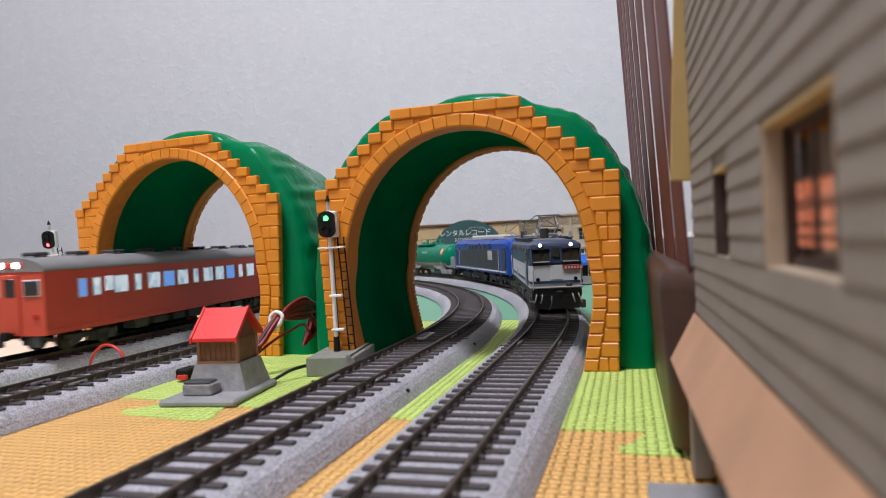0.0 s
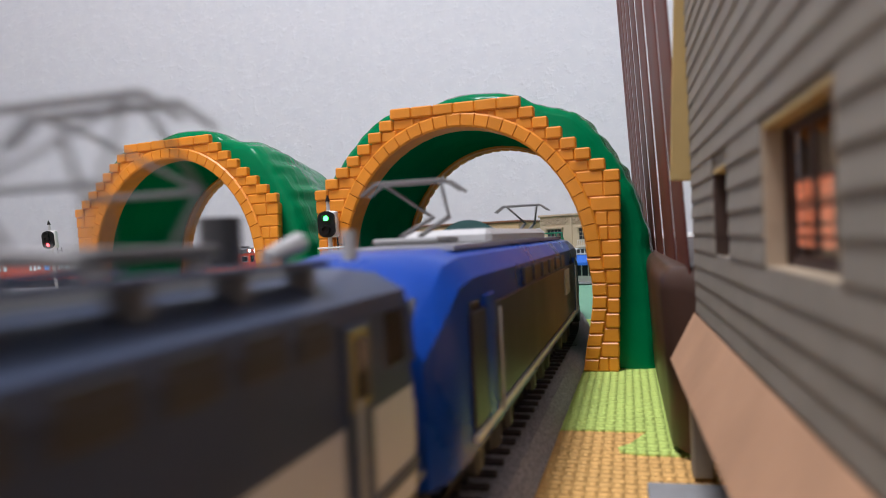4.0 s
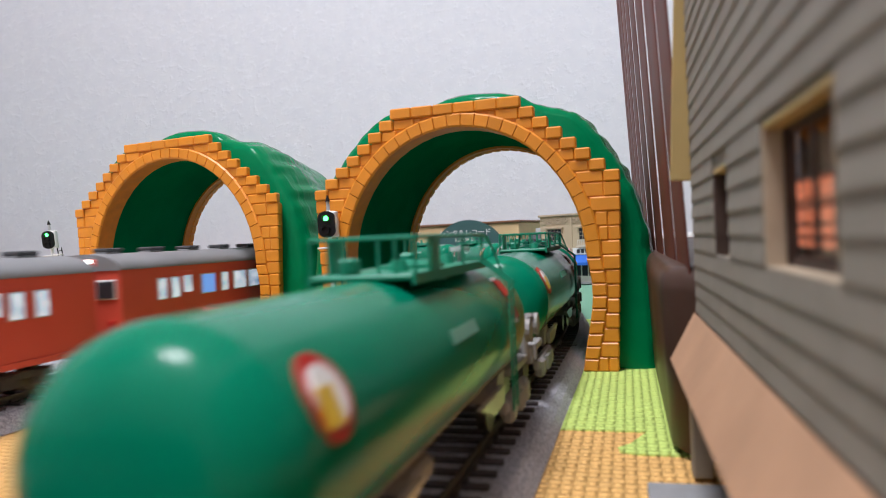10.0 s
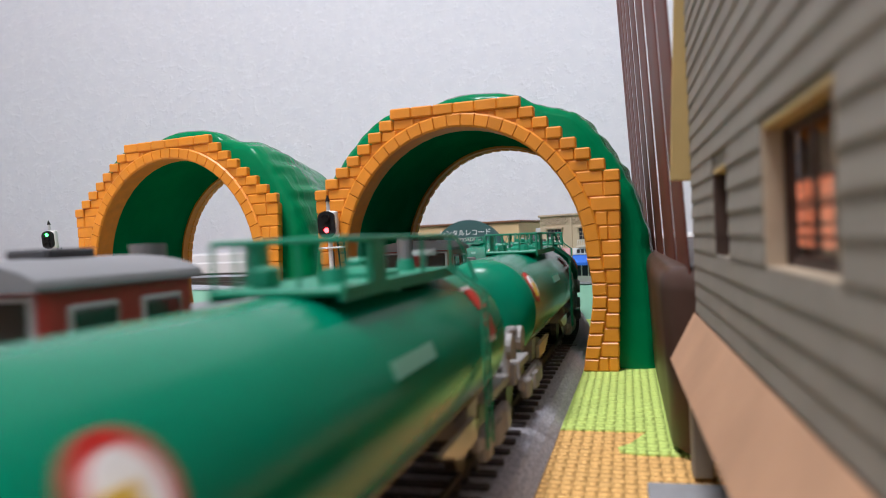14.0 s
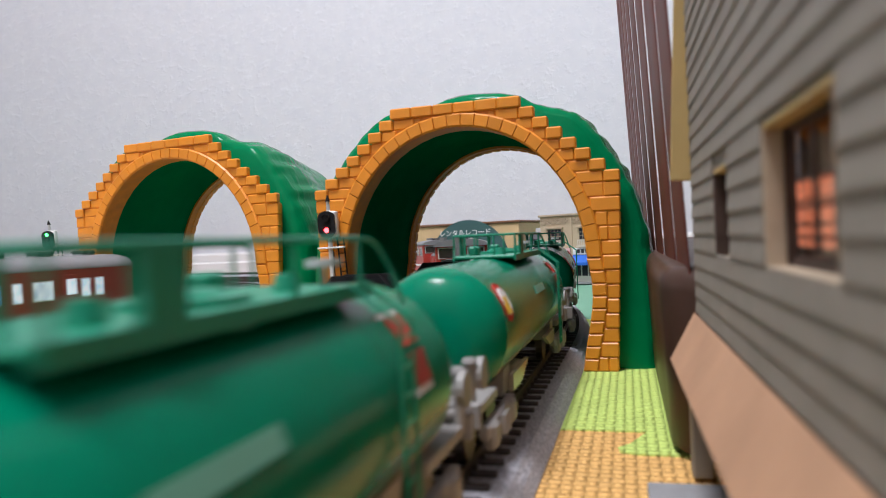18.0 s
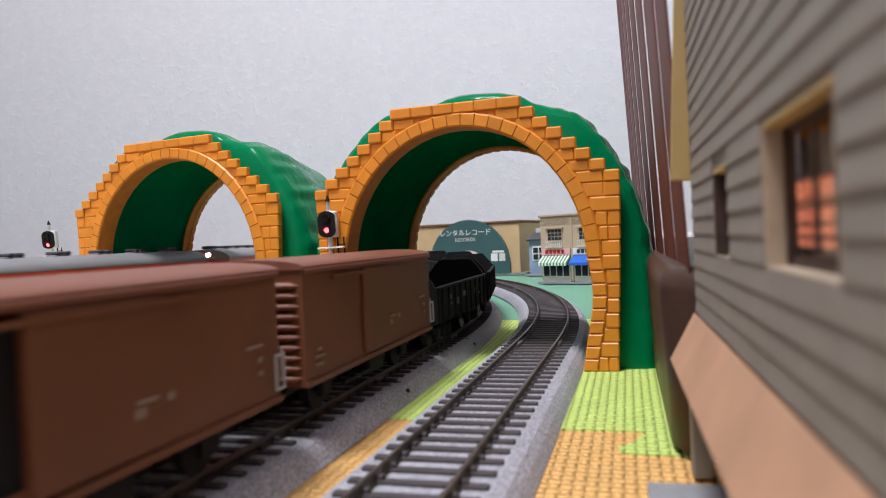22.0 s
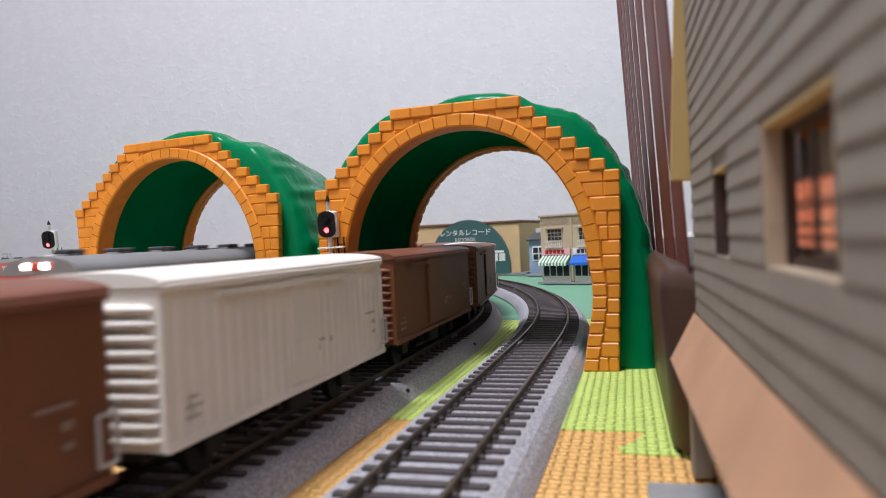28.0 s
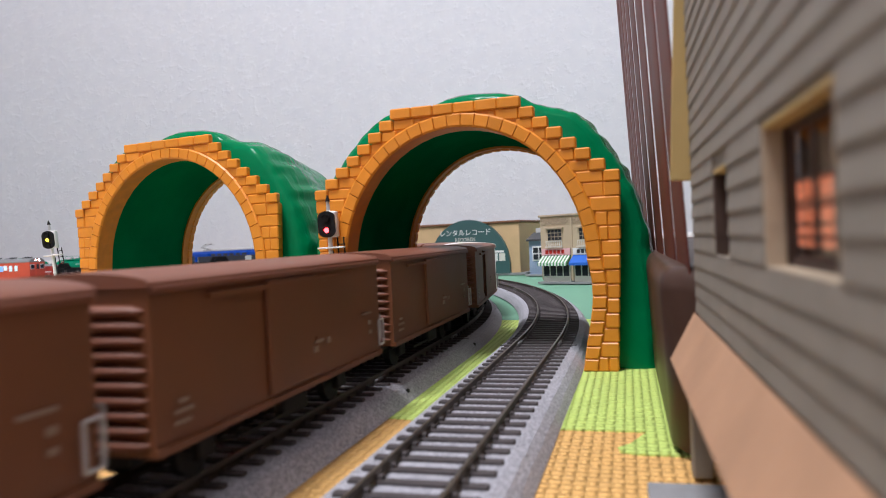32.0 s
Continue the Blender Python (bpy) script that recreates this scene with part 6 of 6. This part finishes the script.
def build_diesel():
    """Centre-cab diesel: long hoods, high cab with grey curved roof."""
    l = root("diesel_locomotive", Matrix.Identity(4), "dark red centre-cab diesel locomotive with grey roofs and white band", "locomotive", "diesel locomotives")
    hw = 0.0175
    part("frame", box((0, 0, 0.0115), (0.2140, 0.0340, 0.0040), 0.0004), "dark_grey", l)
    for e in (-1, 1):
        hood = part("hood", box((e * 0.0600, 0, 0.0220), (0.0860, 0.0245, 0.0180), 0.0016), "diesel_red", l, "dark red engine hood")
        part("hood_top", prism([(-0.0118, 0.0308), (-0.0095, 0.0330), (0.0095, 0.0330), (0.0118, 0.0308)], "x", e * 0.0620 - 0.0400, e * 0.0620 + 0.0400), "roof_grey", hood)
        for y in (-1, 1):
            part("white_band", box((e * 0.0620, y * 0.0125, 0.0205), (0.0820, 0.0006, 0.0018)), "white", hood)
            for k in range(5):
                part("hood_louvre", box((e * (0.034 + k * 0.0140), y * 0.0125, 0.0265), (0.0100, 0.0007, 0.0060)), "diesel_red", hood)
            part("hand_rail", rod((e * 0.030, y * 0.0165, 0.0210), (e * 0.104, y * 0.0165, 0.0210), 0.0003, None, 6), "white", l)
            for k in range(4):
                part("rail_post", rod((e * (0.034 + k * 0.022), y * 0.0165, 0.0135), (e * (0.034 + k * 0.022), y * 0.0165, 0.0210), 0.0003, None, 6), "white", l)
        part("fan_cover", rod((e * 0.0850, 0, 0.0325), (e * 0.0850, 0, 0.0345), 0.0085, 0.0080, 20), "roof_grey", hood)
        part("exhaust", rod((e * 0.0285, 0, 0.0320), (e * 0.0285, 0, 0.0480), 0.0036, 0.0036, 16), "panto_grey", hood, "grey exhaust stack")
        for y in (-0.006, 0.006):
            part("headlight", rod((e * 0.1025, y, 0.0270), (e * 0.1040, y, 0.0270), 0.0017, 0.0017, 12), "light_grey", hood)
        coupler(e * 0.1075, l, e)
        bogie(e * 0.0720, l, 0.0270, "dark_grey", 0.0130)
        part("end_beam", box((e * 0.1075, 0, 0.0110), (0.0020, 0.0340, 0.0060), 0.0004), "diesel_red", l)
    cab = part("cab", box((0.002, 0, 0.0275), (0.0340, 2 * hw, 0.0290), 0.0010), "diesel_red", l, "dark red high cab")
    sec = body_section(hw + 0.0008, 0.0412, 0.0418, 0.0042, 12)
    smooth(part("cab_roof", prism(sec, "x", -0.0170, 0.0210), "roof_grey", cab, "grey curved cab roof"), 30)
    part("roof_box", box((0.004, 0, 0.0466), (0.0110, 0.0090, 0.0020), 0.0004), "dark_grey", cab)
    for e in (-1, 1):
        for y in (-0.0098, 0.0098):
            w = part("cab_window", box((0.002 + e * 0.0169, y, 0.0368), (0.0010, 0.0118, 0.0078), 0.0004), "light_grey", cab, "framed cab window")
            part("pane", box((0.002 + e * 0.0173, y, 0.0368), (0.0008, 0.0098, 0.0060), 0.0003), "cab_glass", w)
            w = part("side_window", box((0.002 + y * 0.8, e * (hw - 0.0001), 0.0350), (0.0105, 0.0010, 0.0080), 0.0004), "light_grey", cab)
            part("pane", box((0.002 + y * 0.8, e * (hw + 0.0003), 0.0350), (0.0090, 0.0008, 0.0064), 0.0003), "cab_glass", w)
        part("white_band", box((0.002, e * (hw + 0.0002), 0.0215), (0.0340, 0.0006, 0.0018)), "white", cab)
    part("fuel_tank", box((0, 0, 0.0070), (0.0560, 0.0280, 0.0070), 0.0010), "dark_grey", l)
    return l


def build_railcar(lit_front, lit_rear, label, cooler=None, red="train_red"):
    """Red diesel railcar with rows of lit windows. Front cab at +x."""
    c = root("railcar", Matrix.Identity(4), label, "railcar", "red railcars")
    hl, hw = 0.1272, 0.0178
    sec = body_section(hw, 0.0100, 0.0400, 0.0001, 2)
    body = part("body", prism(sec, "x", -hl, hl), red, c, "plain red body")
    roof = smooth(part("roof", prism(body_section(hw + 0.0003, 0.0398, 0.0404, 0.0062, 12), "x", -hl - 0.0004, hl + 0.0004), "roof_grey", c, "grey curved roof"), 30)
    for k in range(9):
        x = -0.112 + k * 0.028
        vent = part("roof_vent", box((x, 0.0, 0.0467), (0.0095, 0.0064, 0.0010), 0.0003), "roof_grey", roof)
        for dx in (-0.0028, 0.0028):
            part("vent_cowl", box((x + dx, 0.0, 0.0480), (0.0036, 0.0080, 0.0018), 0.0005), "dark_grey", vent)
    if cooler is not None:
        part("cooling_unit", box((cooler, 0, 0.0488), (0.0340, 0.0200, 0.0060), 0.0012), "roof_grey", roof, "grey box cooling unit")
    xs = [-0.1030, -0.0930] + [-0.0745 + 0.0142 * k for k in range(11)] + [0.0930, 0.1020]
    for y in (-1, 1):
        for k, x in enumerate(xs):
            w = 0.0046 if k in (0, 1, 13, 14) or k % 4 == 3 else 0.0100
            fr = part("window", box((x, y * (hw + 0.0001), 0.0305), (w + 0.0012, 0.0008, 0.0096), 0.0002), "light_grey", body)
            part("pane", box((x, y * (hw + 0.0004), 0.0305), (w, 0.0007, 0.0084)), "window_lit" if (k * 7 + (y > 0)) % 5 else "window_dim", fr)
        for x in (-0.0840, 0.0840):
            dr = part("door", box((x, y * (hw - 0.0001), 0.0245), (0.0088, 0.0010, 0.0260), 0.0003), red, body)
            part("door_window", box((x, y * (hw + 0.0004), 0.0315), (0.0056, 0.0006, 0.0076)), "window_lit", dr)
        part("skirt_line", box((0, y * (hw + 0.0002), 0.0112), (2 * hl, 0.0008, 0.0020)), red, body)
    for e in (-1, 1):
        lit = lit_front if e > 0 else lit_rear
        for y in (-0.0112, 0.0112):
            f = part("front_window", box((e * hl, y, 0.0322), (0.0012, 0.0094, 0.0080), 0.0004), "light_grey", body)
            part("pane", box((e * (hl + 0.0004), y, 0.0322), (0.0010, 0.0080, 0.0066), 0.0003), "dark_glass", f)
            part("tail_light", rod((e * (hl - 0.001), y * 1.15, 0.0190), (e * (hl + 0.0012), y * 1.15, 0.0190), 0.0012, 0.0011, 10), "sticker_red", body)
            part("front_step", box((e * (hl - 0.002), y, 0.0075), (0.0030, 0.0050, 0.0060), 0.0003), "dark_grey", body)
        d = part("gangway_door", box((e * (hl + 0.0002), 0, 0.0245), (0.0016, 0.0092, 0.0285), 0.0004), red, body)
        part("door_window", box((e * (hl + 0.0008), 0, 0.0325), (0.0010, 0.0058, 0.0086), 0.0003), "dark_glass", d)
        lamp = part("lamp_case", box((e * (hl - 0.0006), 0, 0.0430), (0.0034, 0.0150, 0.0038), 0.0010), red, body)
        for y in (-0.0042, 0.0042):
            part("headlight", rod((e * (hl + 0.0006), y, 0.0430), (e * (hl + 0.0016), y, 0.0430), 0.0015, 0.0014, 12), "rail_lamp" if lit else "light_grey", lamp, "lit headlight" if lit else "")
        bogie(e * 0.0920, c, 0.0260, "dark_grey", 0.0130)
        coupler(e * hl, c, e)
    rnd = random.Random(3)
    for k in range(7):
        for y in (-1, 1):
            part("under_box", box((-0.054 + k * 0.018, y * 0.0110, 0.0072), (rnd.uniform(0.010, 0.016), 0.0080, rnd.uniform(0.004, 0.0065)), 0.0005), "dark_grey", c)
    return c


MAT["rail_lamp"] = glow("rail_lamp", (0.92, 0.95, 1.0), 8)
MAT["window_dim"] = glow("window_dim", (0.16, 0.36, 0.95), 0.6)


# ---- trains and their timetables ----
def span(rows, t):
    """Distance at time t from rows of (t, s), eased between rows."""
    if t <= rows[0][0]:
        (t0, a), (t1, b) = rows[0], rows[1]
        return a + (b - a) * (t - t0) / (t1 - t0)
    for k in range(len(rows) - 1):
        (t0, a), (t1, b) = rows[k], rows[k + 1]
        if t <= t1:
            v = (b - a) / (t1 - t0)
            v0 = v if k == 0 else 0.5 * (v + (a - rows[k - 1][1]) / (t0 - rows[k - 1][0]))
            v1 = v if k + 2 >= len(rows) else 0.5 * (v + (rows[k + 2][1] - b) / (rows[k + 2][0] - t1))
            f = (t - t0) / (t1 - t0)
            h = t1 - t0
            return (2 * f ** 3 - 3 * f ** 2 + 1) * a + (f ** 3 - 2 * f ** 2 + f) * h * v0 + (3 * f ** 2 - 2 * f ** 3) * b + (f ** 3 - f ** 2) * h * v1
    (t0, a), (t1, b) = rows[-2], rows[-1]
    return b + (b - a) * (t - t1) / (t1 - t0)


def car_pose(line, s, way, half):
    """A car whose middle is at s, with its bogies on the rails. way: +1 runs into the tunnel, -1 out of it."""
    p, _ = line.place(s + way * half)
    q, _ = line.place(s - way * half)
    m = (p + q) / 2
    d = p - q
    return Matrix.Translation((m.x, m.y, RAIL_TOP)) @ Matrix.Rotation(math.atan2(d.y, d.x), 4, "Z")


TIMES = [0.5 * k for k in range(65)]
TRAINS = []


def add_train(line, way, cars, table):
    """cars: (thing, length, bogie half distance), from the front. table: (t, s of the leading end)."""
    back = 0.0
    for ob, length, half in cars:
        TRAINS.append((ob, line, way, table, back + length / 2, half))
        back += length


def motions():
    for ob, line, way, table, back, half in TRAINS:
        walk(ob, [(t, car_pose(line, span(table, t) - way * back, way, half)) for t in TIMES])
    for holder, states in ((NEAR_SIGNAL, NEAR_STATES), (LEFT_SIGNAL, LEFT_STATES)):
        shutters, spots, turn = holder[0]
        for k, disc in enumerate(shutters):
            rows = []
            for t, lit in states:
                dark = [i for i in range(len(spots)) if i != lit]
                rows.append((t, Matrix.Translation(spots[dark[k]]) @ turn.to_4x4()))
            walk(disc, rows)


# which lamp shows: index from the top
NEAR_STATES = [(0.0, 0), (12.6, 0), (12.7, 1), (32.0, 1)]
LEFT_STATES = [(0.0, 2), (4.4, 2), (4.5, 1), (9.3, 1), (9.4, 0), (18.4, 0), (18.5, 2), (29.2, 2), (29.3, 1), (32.0, 1)]

# outer loop: two electric locomotives and twelve tank wagons, towards the camera
A_FRONT = 0.1530
tanker = build_tanker()
tankers = [tanker] + [copy_thing(tanker, Matrix.Identity(4)) for _ in range(11)]
add_train(LINE_A, -1, [(build_blue_cream_loco(), 0.1992, 0.062), (build_bright_loco(), 0.2375, 0.069)] + [(t, 0.1690, 0.058) for t in tankers],
          [(0.0, 0.415), (2.0, A_FRONT), (4.0, -0.110), (6.0, -0.3756), (7.0, -0.5077), (8.6, -0.725), (10.0, -0.9169), (12.0, -1.1816), (14.0, -1.452), (17.0, -1.8668), (18.0, -2.0042), (19.0, -2.1434), (20.0, -2.2852), (21.2, -2.4565), (30.5, 1.403 - LINE_A.length), (32.0, 1.198 - LINE_A.length)])

# second loop: two diesels, four hoppers, box wagons, away from the camera
V_B = 0.1206 / 1.32
brown = build_boxcar("boxcar_brown", "boxcar_roof", "boxcar_roof", "reddish brown four-wheel box wagon with corrugated ends", False, "box wagons")
ajar = build_boxcar("boxcar_brown", "boxcar_roof", "boxcar_roof", "reddish brown four-wheel box wagon with its door ajar", True, "box wagons")
white = build_boxcar("boxcar_white", "boxcar_white", "boxcar_white", "off-white ribbed four-wheel refrigerator wagon with corrugated ends", False, "box wagons", False)
add_side_ribs(white)
hopper = build_hopper()
diesel = build_diesel()
order = "bawbbwabbbbwbbabbbwbb"
first = {"b": brown, "a": ajar, "w": white}
rake = []
for ch in order:
    ob = first[ch]
    if any(ob is r[0] for r in rake):
        ob = copy_thing(ob, Matrix.Identity(4))
    rake.append((ob, 0.1206, 0.033))
hoppers = [hopper] + [copy_thing(hopper, Matrix.Identity(4)) for _ in range(3)]
lead = 0.2250 * 2 + 0.1110 * 4
add_train(LINE_B, 1, [(diesel, 0.2250, 0.072), (copy_thing(diesel, Matrix.Identity(4)), 0.2250, 0.072)] + [(h, 0.1110, 0.030) for h in hoppers] + rake,
          [(t, 0.219 + lead + (t - 21.45) * V_B + d) for t, d in ((0.0, 0.0), (21.0, 0.0), (24.0, 0.003), (28.0, 0.0025), (30.0, -0.003), (32.0, -0.004))])

# third loop: two railcars towards the camera
head = build_railcar(True, False, "vermilion red railcar with grey roof and lit windows, headlights on", -0.067)
second = copy_thing(head, Matrix.Identity(4))
LC = LINE_C.length
add_train(LINE_C, -1, [(head, 0.2663, 0.092), (second, 0.2663, 0.092)],
          [(0.0, 0.270 + 8.54 * 0.20), (6.0, 0.270 + 2.54 * 0.21), (8.54, 0.270), (11.2, 0.270 - 2.66 * 0.227), (27.0, 0.413 - LC), (27.68, 0.268 - LC), (30.2, 0.268 - LC - 0.543), (32.0, 0.268 - LC - 0.93)])

# inner loop: four railcars away from the camera
LD = LINE_D.length
tail = build_railcar(False, True, "vermilion red railcar with grey roof and lit windows, rear lamps on")
plain = build_railcar(False, False, "maroon red railcar with grey roof and lit windows", None, "car_maroon")
cool = build_railcar(False, False, "vermilion red railcar with grey roof, cooling unit and lit windows", -0.110)
X0 = 4 * 0.2663
add_train(LINE_D, 1, [(plain, 0.2663, 0.092), (copy_thing(tail, Matrix.Identity(4)), 0.2663, 0.092), (cool, 0.2663, 0.092), (tail, 0.2663, 0.092)],
          [(0.0, 0.248 + X0), (1.0, 0.404 + X0), (6.6, 1.235 + X0), (7.6, 1.38 + X0), (16.8, LD + 0.142), (17.6, LD + 0.262), (25.0, LD + 0.307 + X0), (32.0, LD + 1.36 + X0)])

motions()
